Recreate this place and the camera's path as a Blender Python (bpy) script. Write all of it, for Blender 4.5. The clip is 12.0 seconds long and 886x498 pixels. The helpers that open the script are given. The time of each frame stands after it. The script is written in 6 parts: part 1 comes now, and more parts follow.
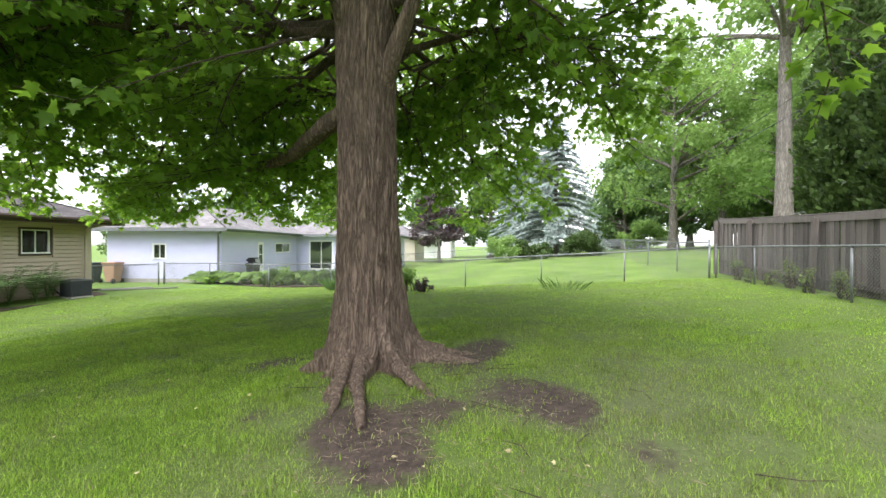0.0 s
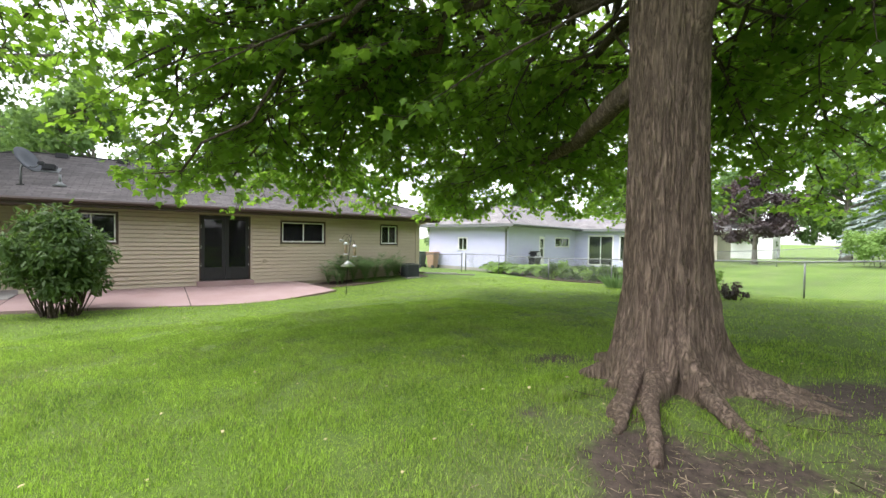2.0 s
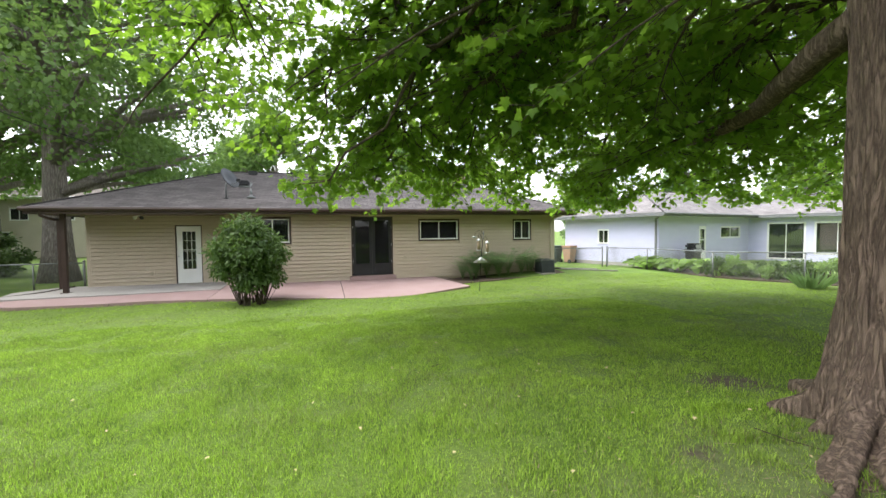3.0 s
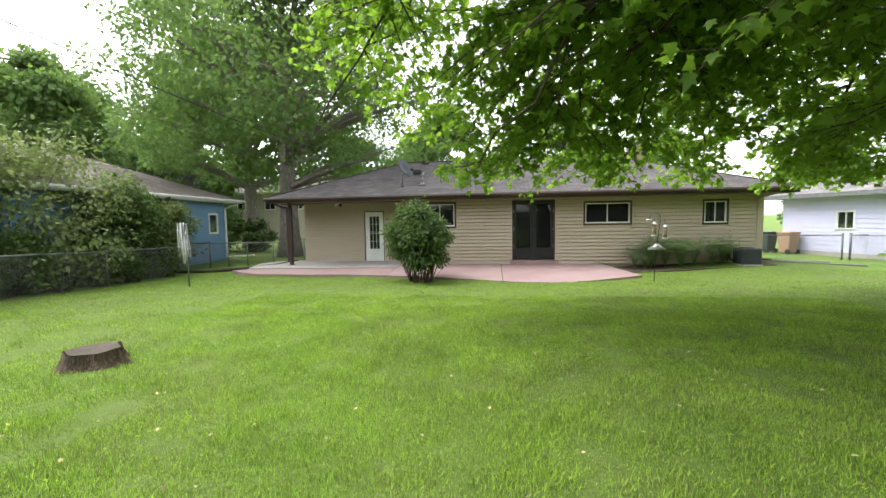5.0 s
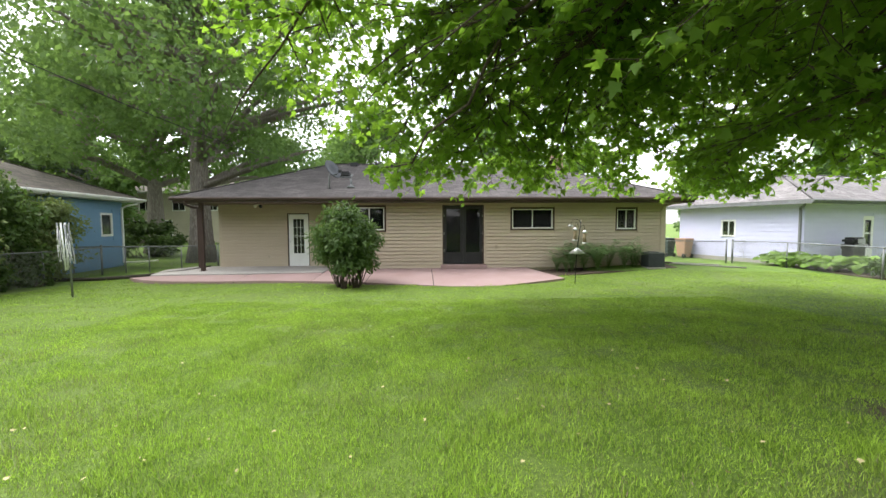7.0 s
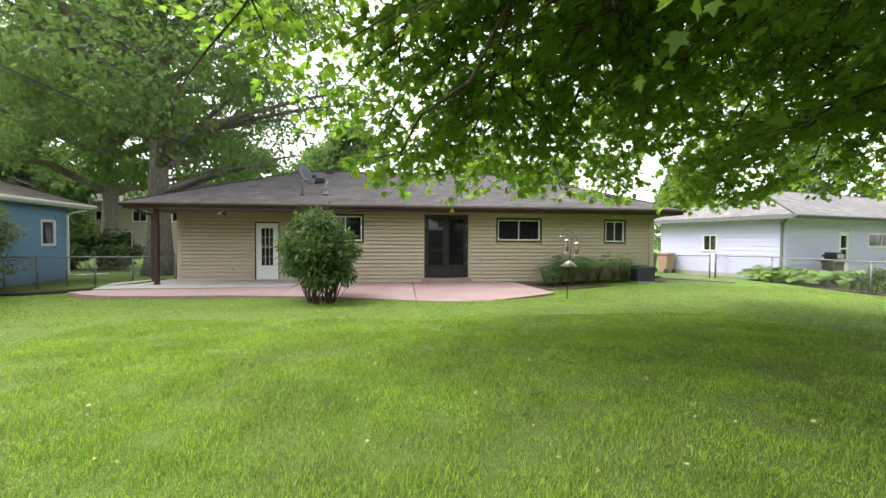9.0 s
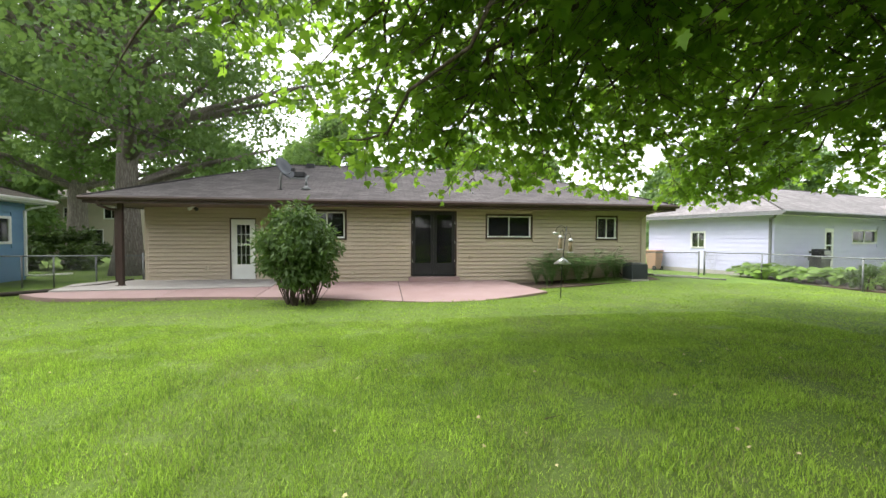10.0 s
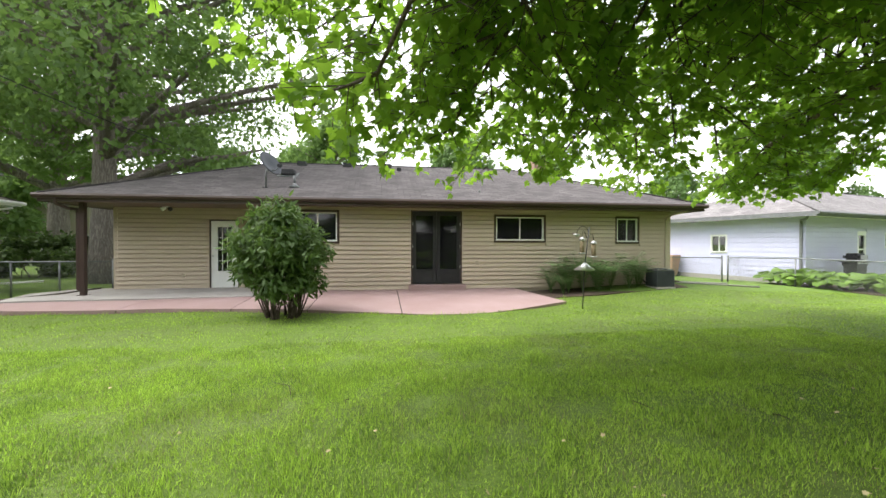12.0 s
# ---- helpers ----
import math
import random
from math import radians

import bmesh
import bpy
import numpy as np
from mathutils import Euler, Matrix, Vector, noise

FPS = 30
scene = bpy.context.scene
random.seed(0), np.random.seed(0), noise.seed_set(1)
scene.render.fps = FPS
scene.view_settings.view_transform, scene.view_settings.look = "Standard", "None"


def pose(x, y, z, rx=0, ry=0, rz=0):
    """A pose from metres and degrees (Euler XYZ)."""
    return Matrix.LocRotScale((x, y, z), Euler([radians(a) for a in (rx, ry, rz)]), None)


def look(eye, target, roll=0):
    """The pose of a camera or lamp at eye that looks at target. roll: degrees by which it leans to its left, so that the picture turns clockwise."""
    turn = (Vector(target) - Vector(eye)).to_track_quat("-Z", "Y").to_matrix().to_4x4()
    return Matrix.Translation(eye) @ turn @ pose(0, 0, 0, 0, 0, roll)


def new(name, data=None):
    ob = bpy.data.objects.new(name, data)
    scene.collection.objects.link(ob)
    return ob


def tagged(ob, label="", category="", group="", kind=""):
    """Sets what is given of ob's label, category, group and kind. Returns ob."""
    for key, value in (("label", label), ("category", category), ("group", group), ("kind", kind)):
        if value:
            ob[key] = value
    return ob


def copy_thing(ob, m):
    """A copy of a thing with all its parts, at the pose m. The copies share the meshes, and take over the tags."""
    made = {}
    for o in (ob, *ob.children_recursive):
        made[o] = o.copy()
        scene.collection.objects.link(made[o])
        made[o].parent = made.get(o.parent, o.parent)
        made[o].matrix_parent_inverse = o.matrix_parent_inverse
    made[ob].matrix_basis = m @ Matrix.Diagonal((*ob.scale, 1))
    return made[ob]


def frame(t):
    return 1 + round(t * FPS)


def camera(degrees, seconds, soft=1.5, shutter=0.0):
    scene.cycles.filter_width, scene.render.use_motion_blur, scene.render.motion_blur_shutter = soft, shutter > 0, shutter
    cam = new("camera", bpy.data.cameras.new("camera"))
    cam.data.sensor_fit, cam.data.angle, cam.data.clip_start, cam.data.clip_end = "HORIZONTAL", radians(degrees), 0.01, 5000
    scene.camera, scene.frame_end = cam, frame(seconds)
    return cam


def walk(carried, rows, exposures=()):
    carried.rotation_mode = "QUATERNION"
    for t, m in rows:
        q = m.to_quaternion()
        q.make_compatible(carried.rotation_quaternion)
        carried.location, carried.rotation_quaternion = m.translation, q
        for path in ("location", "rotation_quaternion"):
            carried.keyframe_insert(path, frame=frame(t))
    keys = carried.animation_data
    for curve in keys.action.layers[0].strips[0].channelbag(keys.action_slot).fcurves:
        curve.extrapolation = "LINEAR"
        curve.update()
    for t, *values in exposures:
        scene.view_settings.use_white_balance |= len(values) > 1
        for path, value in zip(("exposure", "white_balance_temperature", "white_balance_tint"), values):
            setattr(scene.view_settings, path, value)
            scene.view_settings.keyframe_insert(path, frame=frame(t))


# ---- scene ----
cam = camera(95.4, 12.0)
PATH = [
    (0, (0.094, 0.031, 1.383), (2.011, 0.601, 1.37), 0.2),
    (0.5, (0.153, 0.101, 1.384), (1.966, 0.944, 1.368), 0.4),
    (1, (0.242, 0.16, 1.385), (1.891, 1.291, 1.36), 0.5),
    (1.5, (0.325, 0.216, 1.372), (1.75, 1.619, 1.332), 0.7),
    (2, (0.378, 0.292, 1.348), (1.536, 1.922, 1.299), 0.9),
    (2.5, (0.454, 0.429, 1.357), (1.324, 2.228, 1.285), 0.7),
    (3, (0.527, 0.504, 1.407), (1.095, 2.42, 1.325), -0.6),
    (3.5, (0.605, 0.569, 1.396), (0.88, 2.548, 1.297), -0.6),
    (5.5, (0.83, 0.614, 1.333), (0.548, 2.589, 1.185), -1.0),
    (6, (0.838, 0.641, 1.324), (0.67, 2.629, 1.179), -0.8),
    (6.5, (0.819, 0.697, 1.311), (0.797, 2.692, 1.173), -0.5),
    (7, (0.76, 0.789, 1.306), (0.862, 2.782, 1.185), -0.2),
    (9, (0.595, 1.722, 1.149), (0.818, 3.709, 1.105), 0.3),
    (9.5, (0.57, 1.995, 1.134), (0.827, 3.978, 1.084), 0.3),
    (10, (0.584, 2.323, 1.118), (0.881, 4.3, 1.064), 0.2),
    (10.5, (0.591, 2.663, 1.09), (0.915, 4.636, 1.045), 0.1),
    (11, (0.57, 3.017, 1.098), (0.9, 4.989, 1.066), 0.1),
    (11.5, (0.602, 3.341, 1.046), (0.919, 5.315, 1.022), 0.0),
    (12, (0.665, 3.667, 1.032), (0.963, 5.644, 1.009), 0.1),
]
walk(cam, [(t, look(eye, target, roll)) for t, eye, target, roll in PATH], [(0.0, 2.1, 6250, 12), (1.5, 2.1, 6250, 12), (2.5, 2.1, 6350, 11), (5.5, 2.05, 6450, 10), (9.0, 2.1, 6500, 10), (12.0, 2.1, 6550, 10)])

# ---- light ----
world = bpy.data.worlds.new("overcast_sky")
scene.world = world
world.use_nodes = True
wn, wl = world.node_tree.nodes, world.node_tree.links
sky = wn.new("ShaderNodeTexSky")
sky.sky_type, sky.sun_disc = "NISHITA", False
sky.sun_elevation, sky.sun_rotation = radians(60), radians(285)
sky.air_density, sky.dust_density, sky.ozone_density = 1.0, 1.5, 1.0
haze = wn.new("ShaderNodeHueSaturation")
haze.inputs["Saturation"].default_value = 0.16
wl.new(sky.outputs[0], haze.inputs["Color"])
wl.new(haze.outputs[0], wn["Background"].inputs["Color"])
wn["Background"].inputs["Strength"].default_value = 0.15
sun = new("sun", bpy.data.lights.new("sun", "SUN"))
sun.data.energy, sun.data.angle, sun.data.color = 1.2, radians(50), (1.0, 0.97, 0.92)
sun.matrix_world = look((-20, 5.4, 36), (0, 0, 0))

# ---- small tools ----
R = random.Random(7)


def smooth(a, b, x):
    t = min(1.0, max(0.0, (x - a) / (b - a)))
    return t * t * (3 - 2 * t)


LEVELS = ((-60, 1.5), (-10, 0.66), (-5, 0.43), (-2, 0.22), (0.8, 0.06), (2, 0.0), (3.6, -0.13), (7, -0.25),
          (10, -0.37), (12.5, -0.46), (15, -0.46), (20, -0.53), (60, -0.7))


def ground_z(x, y):
    """The lie of the land: a gentle fall towards the house, rising far to the east."""
    ys = [p[0] for p in LEVELS]
    z = float(np.interp(y, ys, [p[1] for p in LEVELS]))
    z += 0.5 * smooth(15, 32, x) * smooth(14, 3, y) if y < 14 else 0.0
    z += 0.30 * math.exp(-((x - 9.6) / 3.6) ** 2 - ((y - 16) / 2.2) ** 2)
    z += 0.10 * math.exp(-((x - 4.25) ** 2 + (y - 2.1) ** 2) / 1.2)
    return z


def nodes_of(name):
    m = bpy.data.materials.new(name)
    m.use_nodes = True
    return m, m.node_tree.nodes, m.node_tree.links, m.node_tree.nodes["Principled BSDF"]


def surface(name, dark, light, rough=0.8, scale=3.0, fine=60.0, bump=0.15, metal=0.0, spec=0.3, stretch=(1, 1, 1), vary=0.0, depth=0.01):
    """A surface with colour varied at two scales and a fine relief, in metres."""
    m, n, l, b = nodes_of(name)
    tc = n.new("ShaderNodeTexCoord")
    mp = n.new("ShaderNodeMapping")
    mp.inputs["Scale"].default_value = stretch
    l.new(tc.outputs["Object"], mp.inputs["Vector"])
    big, small = n.new("ShaderNodeTexNoise"), n.new("ShaderNodeTexNoise")
    for tex, s in ((big, scale), (small, fine)):
        l.new(mp.outputs[0], tex.inputs["Vector"])
        tex.inputs["Scale"].default_value, tex.inputs["Detail"].default_value = s, 5
        if vary:
            tex.noise_dimensions = "4D"
            shift, own = n.new("ShaderNodeMath"), n.new("ShaderNodeObjectInfo")
            shift.operation = "MULTIPLY"
            shift.inputs[1].default_value = 40.0
            l.new(own.outputs["Random"], shift.inputs[0])
            l.new(shift.outputs[0], tex.inputs["W"])
    mix = n.new("ShaderNodeMath")
    mix.operation = "MULTIPLY_ADD"
    mix.inputs[1].default_value = 0.45
    l.new(small.outputs["Fac"], mix.inputs[0])
    half = n.new("ShaderNodeMath")
    half.operation = "MULTIPLY"
    half.inputs[1].default_value = 0.6
    l.new(big.outputs["Fac"], half.inputs[0])
    l.new(half.outputs[0], mix.inputs[2])
    last = mix.outputs[0]
    if vary:
        info, sc = n.new("ShaderNodeObjectInfo"), n.new("ShaderNodeMath")
        sc.operation = "MULTIPLY_ADD"
        sc.inputs[1].default_value = vary
        l.new(info.outputs["Random"], sc.inputs[0])
        l.new(last, sc.inputs[2])
        last = sc.outputs[0]
    ramp = n.new("ShaderNodeValToRGB")
    ramp.color_ramp.elements[0].position, ramp.color_ramp.elements[1].position = 0.3, 0.75 + vary
    ramp.color_ramp.elements[0].color, ramp.color_ramp.elements[1].color = (*dark, 1), (*light, 1)
    l.new(last, ramp.inputs[0])
    l.new(ramp.outputs[0], b.inputs["Base Color"])
    b.inputs["Roughness"].default_value, b.inputs["Metallic"].default_value = rough, metal
    b.inputs["Specular IOR Level"].default_value = spec
    if bump:
        bp = n.new("ShaderNodeBump")
        bp.inputs["Strength"].default_value, bp.inputs["Distance"].default_value = bump, depth
        l.new(small.outputs["Fac"], bp.inputs["Height"])
        l.new(bp.outputs[0], b.inputs["Normal"])
    return m


def leafy(name, dark, light, through_colour, amount=0.45, gloss=0.45, scale=0.5, dry=None):
    """Leaves: each one its own green, lit from behind too."""
    m, n, l, b = nodes_of(name)
    geo, info = n.new("ShaderNodeNewGeometry"), n.new("ShaderNodeTexCoord")
    tex = n.new("ShaderNodeTexNoise")
    tex.inputs["Scale"].default_value = scale
    l.new(info.outputs["Object"], tex.inputs["Vector"])
    add = n.new("ShaderNodeMath")
    add.operation = "MULTIPLY_ADD"
    add.inputs[1].default_value = 0.55
    l.new(geo.outputs["Random Per Island"], add.inputs[0])
    half = n.new("ShaderNodeMath")
    half.operation = "MULTIPLY"
    half.inputs[1].default_value = 0.5
    l.new(tex.outputs["Fac"], half.inputs[0])
    l.new(half.outputs[0], add.inputs[2])
    ramp = n.new("ShaderNodeValToRGB")
    ramp.color_ramp.elements[0].position, ramp.color_ramp.elements[1].position = 0.15, 0.85
    ramp.color_ramp.elements[0].color, ramp.color_ramp.elements[1].color = (*dark, 1), (*light, 1)
    l.new(add.outputs[0], ramp.inputs[0])
    tr, mx = n.new("ShaderNodeBsdfTranslucent"), n.new("ShaderNodeMixShader")
    tr.inputs["Color"].default_value = (*through_colour, 1)
    if dry:
        worn, own = n.new("ShaderNodeMix"), n.new("ShaderNodeAttribute")
        own.attribute_name, worn.data_type = "dry", "RGBA"
        worn.inputs["B"].default_value = (*dry, 1)
        l.new(own.outputs["Fac"], worn.inputs["Factor"])
        l.new(ramp.outputs[0], worn.inputs["A"])
        l.new(worn.outputs["Result"], b.inputs["Base Color"])
        l.new(worn.outputs["Result"], tr.inputs["Color"])
    else:
        l.new(ramp.outputs[0], b.inputs["Base Color"])
    b.inputs["Roughness"].default_value, b.inputs["Specular IOR Level"].default_value = gloss, 0.2
    mx.inputs[0].default_value = amount
    l.new(b.outputs[0], mx.inputs[1])
    l.new(tr.outputs[0], mx.inputs[2])
    l.new(mx.outputs[0], n["Material Output"].inputs["Surface"])
    return m


def glassy(name, tint=(0.02, 0.025, 0.03), clear=0.55):
    m, n, l, b = nodes_of(name)
    b.inputs["Base Color"].default_value, b.inputs["Roughness"].default_value = (*tint, 1), 0.04
    t, mx = n.new("ShaderNodeBsdfTransparent"), n.new("ShaderNodeMixShader")
    mx.inputs[0].default_value = clear
    l.new(b.outputs[0], mx.inputs[1])
    l.new(t.outputs[0], mx.inputs[2])
    l.new(mx.outputs[0], n["Material Output"].inputs["Surface"])
    return m


def shingled(name, dark, light):
    """Asphalt shingles: courses and tabs as fine relief, with mottled granules."""
    m, n, l, b = nodes_of(name)
    uv = n.new("ShaderNodeUVMap")
    br = n.new("ShaderNodeTexBrick")
    br.offset, br.inputs["Scale"].default_value = 0.5, 1.0
    br.inputs["Brick Width"].default_value, br.inputs["Row Height"].default_value = 0.32, 0.143
    br.inputs["Mortar Size"].default_value, br.inputs["Mortar Smooth"].default_value = 0.009, 0.3
    br.inputs["Color1"].default_value, br.inputs["Color2"].default_value = (*dark, 1), (*light, 1)
    br.inputs["Mortar"].default_value = (dark[0] * 0.45, dark[1] * 0.45, dark[2] * 0.45, 1)
    l.new(uv.outputs[0], br.inputs["Vector"])
    tex, tc = n.new("ShaderNodeTexNoise"), n.new("ShaderNodeTexCoord")
    tex.inputs["Scale"].default_value, tex.inputs["Detail"].default_value = 1.3, 8
    l.new(tc.outputs["Object"], tex.inputs["Vector"])
    mx = n.new("ShaderNodeMix")
    mx.data_type, mx.blend_type = "RGBA", "OVERLAY"
    mx.inputs["Factor"].default_value = 0.55
    l.new(br.outputs["Color"], mx.inputs["A"])
    l.new(tex.outputs["Fac"], mx.inputs["B"])
    l.new(mx.outputs["Result"], b.inputs["Base Color"])
    b.inputs["Roughness"].default_value = 0.95
    bp = n.new("ShaderNodeBump")
    bp.inputs["Strength"].default_value, bp.inputs["Distance"].default_value = 0.6, 0.01
    bp.invert = True
    l.new(br.outputs["Fac"], bp.inputs["Height"])
    l.new(bp.outputs[0], b.inputs["Normal"])
    return m


def lawn_material():
    """Mown grass with yellowish, worn and bare patches of its own shapes, and bare soil round the maple."""
    m, n, l, b = nodes_of("lawn")
    tc = n.new("ShaderNodeTexCoord")
    geo = n.new("ShaderNodeNewGeometry")

    def noise_at(s, detail=6, rough=0.6):
        t = n.new("ShaderNodeTexNoise")
        t.inputs["Scale"].default_value, t.inputs["Detail"].default_value, t.inputs["Roughness"].default_value = s, detail, rough
        l.new(tc.outputs["Object"], t.inputs["Vector"])
        return t.outputs["Fac"]

    def ramp_of(fac, stops):
        r = n.new("ShaderNodeValToRGB")
        while len(r.color_ramp.elements) < len(stops):
            r.color_ramp.elements.new(0.5)
        for e, (p, c) in zip(r.color_ramp.elements, stops):
            e.position, e.color = p, (*c, 1)
        l.new(fac, r.inputs[0])
        return r.outputs[0]

    def blend(f, a, c, kind="MIX"):
        x = n.new("ShaderNodeMix")
        x.data_type, x.blend_type = "RGBA", kind
        if isinstance(f, float):
            x.inputs["Factor"].default_value = f
        else:
            l.new(f, x.inputs["Factor"])
        l.new(a, x.inputs["A"])
        l.new(c, x.inputs["B"])
        return x.outputs["Result"]

    green = ramp_of(noise_at(0.55), [(0.26, (0.085, 0.145, 0.030)), (0.5, (0.130, 0.210, 0.042)), (0.70, (0.195, 0.275, 0.065))])
    fine = ramp_of(noise_at(26, 8, 0.7), [(0.25, (0.16, 0.18, 0.10)), (0.55, (0.5, 0.5, 0.5)), (0.8, (0.85, 0.86, 0.60))])
    grass = blend(0.8, green, fine, "OVERLAY")
    dry = ramp_of(noise_at(9, 4), [(0.3, (0.11, 0.13, 0.045)), (0.7, (0.20, 0.20, 0.085))])
    dryness = ramp_of(noise_at(1.1, 7, 0.72), [(0.56, (0, 0, 0)), (0.70, (0.7, 0.7, 0.7))])
    grass = blend(dryness, grass, dry)
    thin = n.new("ShaderNodeAttribute")
    thin.attribute_name = "dry"
    straw = ramp_of(noise_at(22, 8, 0.7), [(0.3, (0.078, 0.088, 0.046)), (0.7, (0.185, 0.195, 0.105))])
    soil = ramp_of(noise_at(14, 8, 0.7), [(0.3, (0.034, 0.025, 0.021)), (0.7, (0.120, 0.090, 0.076))])
    mask = n.new("ShaderNodeAttribute")
    mask.attribute_name = "soil"
    edge = n.new("ShaderNodeMath")
    edge.operation = "ADD"
    l.new(mask.outputs["Fac"], edge.inputs[0])
    l.new(noise_at(8, 9, 0.85), edge.inputs[1])
    bare = ramp_of(edge.outputs[0], [(0.78, (0, 0, 0)), (1.0, (1, 1, 1))])
    # darker green below the blades: shade between them put into the ground colour
    under = n.new("ShaderNodeAttribute")
    under.attribute_name = "gap_shade"
    deep = ramp_of(noise_at(30, 6, 0.7), [(0.3, (0.055, 0.092, 0.018)), (0.7, (0.155, 0.225, 0.040))])
    grass = blend(under.outputs["Fac"], grass, deep)
    grass = blend(thin.outputs["Fac"], grass, straw)
    l.new(blend(bare, grass, soil), b.inputs["Base Color"])
    b.inputs["Roughness"].default_value, b.inputs["Specular IOR Level"].default_value = 0.85, 0.15
    bp = n.new("ShaderNodeBump")
    bp.inputs["Strength"].default_value, bp.inputs["Distance"].default_value = 0.7, 0.035
    l.new(noise_at(38, 6, 0.75), bp.inputs["Height"])
    l.new(bp.outputs[0], b.inputs["Normal"])
    return m


def bark_material(name, dark, light, cell=9.0, tall=0.1, depth=0.03):
    """Ridged bark: long plates between dark wandering furrows, with fine flakes."""
    m, n, l, b = nodes_of(name)
    tc, mp = n.new("ShaderNodeTexCoord"), n.new("ShaderNodeMapping")
    mp.inputs["Scale"].default_value = (cell, cell, cell * tall)
    l.new(tc.outputs["Object"], mp.inputs["Vector"])

    def noise_at(s, detail, rough, warp):
        t = n.new("ShaderNodeTexNoise")
        for key, value in (("Scale", s), ("Detail", detail), ("Roughness", rough), ("Distortion", warp)):
            t.inputs[key].default_value = value
        l.new(mp.outputs[0], t.inputs["Vector"])
        return t.outputs["Fac"]

    def maths(kind, a, c, d=None):
        x = n.new("ShaderNodeMath")
        x.operation = kind
        for k, v in enumerate((a, c, d)):
            if v is None:
                continue
            if isinstance(v, float):
                x.inputs[k].default_value = v
            else:
                l.new(v, x.inputs[k])
        return x.outputs[0]

    ridge = maths("ABSOLUTE", maths("SUBTRACT", noise_at(1.6, 3, 0.5, 0.7), 0.5), 0.0)
    ridge = maths("MINIMUM", maths("MULTIPLY", ridge, 6.0), 1.0)
    ht = maths("MULTIPLY_ADD", noise_at(6.0, 8, 0.75, 0.5), 0.70, maths("MULTIPLY", ridge, 0.60))
    ramp = n.new("ShaderNodeValToRGB")
    ramp.color_ramp.elements[0].position, ramp.color_ramp.elements[1].position = 0.12, 1.0
    ramp.color_ramp.elements[0].color, ramp.color_ramp.elements[1].color = (*dark, 1), (*light, 1)
    l.new(ht, ramp.inputs[0])
    l.new(ramp.outputs[0], b.inputs["Base Color"])
    b.inputs["Roughness"].default_value, b.inputs["Specular IOR Level"].default_value = 0.95, 0.15
    bp = n.new("ShaderNodeBump")
    bp.inputs["Strength"].default_value, bp.inputs["Distance"].default_value = 1.0, depth
    l.new(ht, bp.inputs["Height"])
    l.new(bp.outputs[0], b.inputs["Normal"])
    return m


# ---- materials ----
M_LAWN = lawn_material()
M_BLADE = leafy("grass_blades", (0.070, 0.135, 0.024), (0.440, 0.640, 0.085), (0.38, 0.60, 0.06), 0.5, 0.7, 1.1, (0.225, 0.205, 0.115))
M_MAPLE = leafy("maple_leaves", (0.042, 0.088, 0.012), (0.125, 0.215, 0.032), (0.29, 0.49, 0.045), 0.5, 0.5, 0.6)
M_OAK = leafy("oak_leaves", (0.058, 0.108, 0.038), (0.165, 0.248, 0.090), (0.20, 0.32, 0.07), 0.42, 0.7)
# far and pale greens are lightened, with distance haze put into the colour
M_FAR = leafy("hazed_far_leaves", (0.075, 0.130, 0.050), (0.165, 0.255, 0.095), (0.20, 0.33, 0.09), 0.4, 0.6, 0.25)
M_PALE = leafy("pale_hazed_leaves", (0.110, 0.190, 0.055), (0.260, 0.380, 0.110), (0.30, 0.45, 0.11), 0.45, 0.6, 0.25)
M_PURPLE = leafy("purple_leaves", (0.050, 0.042, 0.045), (0.110, 0.088, 0.088), (0.10, 0.05, 0.05), 0.3)
M_CEDAR = leafy("cedar_sprays", (0.012, 0.026, 0.008), (0.105, 0.165, 0.045), (0.09, 0.15, 0.03), 0.3)
# needle colour raised to stand in for the haze over distant conifers
M_SPRUCE = leafy("hazed_spruce_needles", (0.22, 0.27, 0.25), (0.43, 0.50, 0.47), (0.20, 0.26, 0.22), 0.3)
M_BUSH = leafy("shrub_leaves", (0.030, 0.060, 0.018), (0.100, 0.160, 0.045), (0.13, 0.22, 0.04), 0.35)
M_OLIVE = leafy("olive_leaves", (0.085, 0.120, 0.045), (0.220, 0.270, 0.105), (0.24, 0.31, 0.09), 0.4)
M_HOSTA = leafy("hosta_leaves", (0.070, 0.135, 0.020), (0.210, 0.340, 0.070), (0.22, 0.36, 0.05), 0.3)
M_FERN = leafy("fern_fronds", (0.085, 0.165, 0.060), (0.240, 0.360, 0.150), (0.22, 0.34, 0.11), 0.42)
M_DRYLEAF = surface("dry_leaf", (0.20, 0.15, 0.07), (0.55, 0.48, 0.26), 0.8, vary=0.5)
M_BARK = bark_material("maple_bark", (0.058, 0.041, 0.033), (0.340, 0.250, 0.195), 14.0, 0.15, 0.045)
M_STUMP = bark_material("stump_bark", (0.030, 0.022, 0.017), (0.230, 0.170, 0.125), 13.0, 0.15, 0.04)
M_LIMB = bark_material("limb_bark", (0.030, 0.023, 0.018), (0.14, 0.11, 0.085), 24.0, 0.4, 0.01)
M_OAKBARK = bark_material("grey_bark", (0.09, 0.075, 0.065), (0.32, 0.285, 0.25), 10.0, 0.15, 0.05)
M_SIDING = surface("tan_siding", (0.425, 0.350, 0.262), (0.510, 0.430, 0.332), 0.6, 0.8, 40, 0.06, vary=0.06)
M_TRIM = surface("tan_trim", (0.42, 0.36, 0.27), (0.52, 0.45, 0.35), 0.6, 2, 40, 0.05)
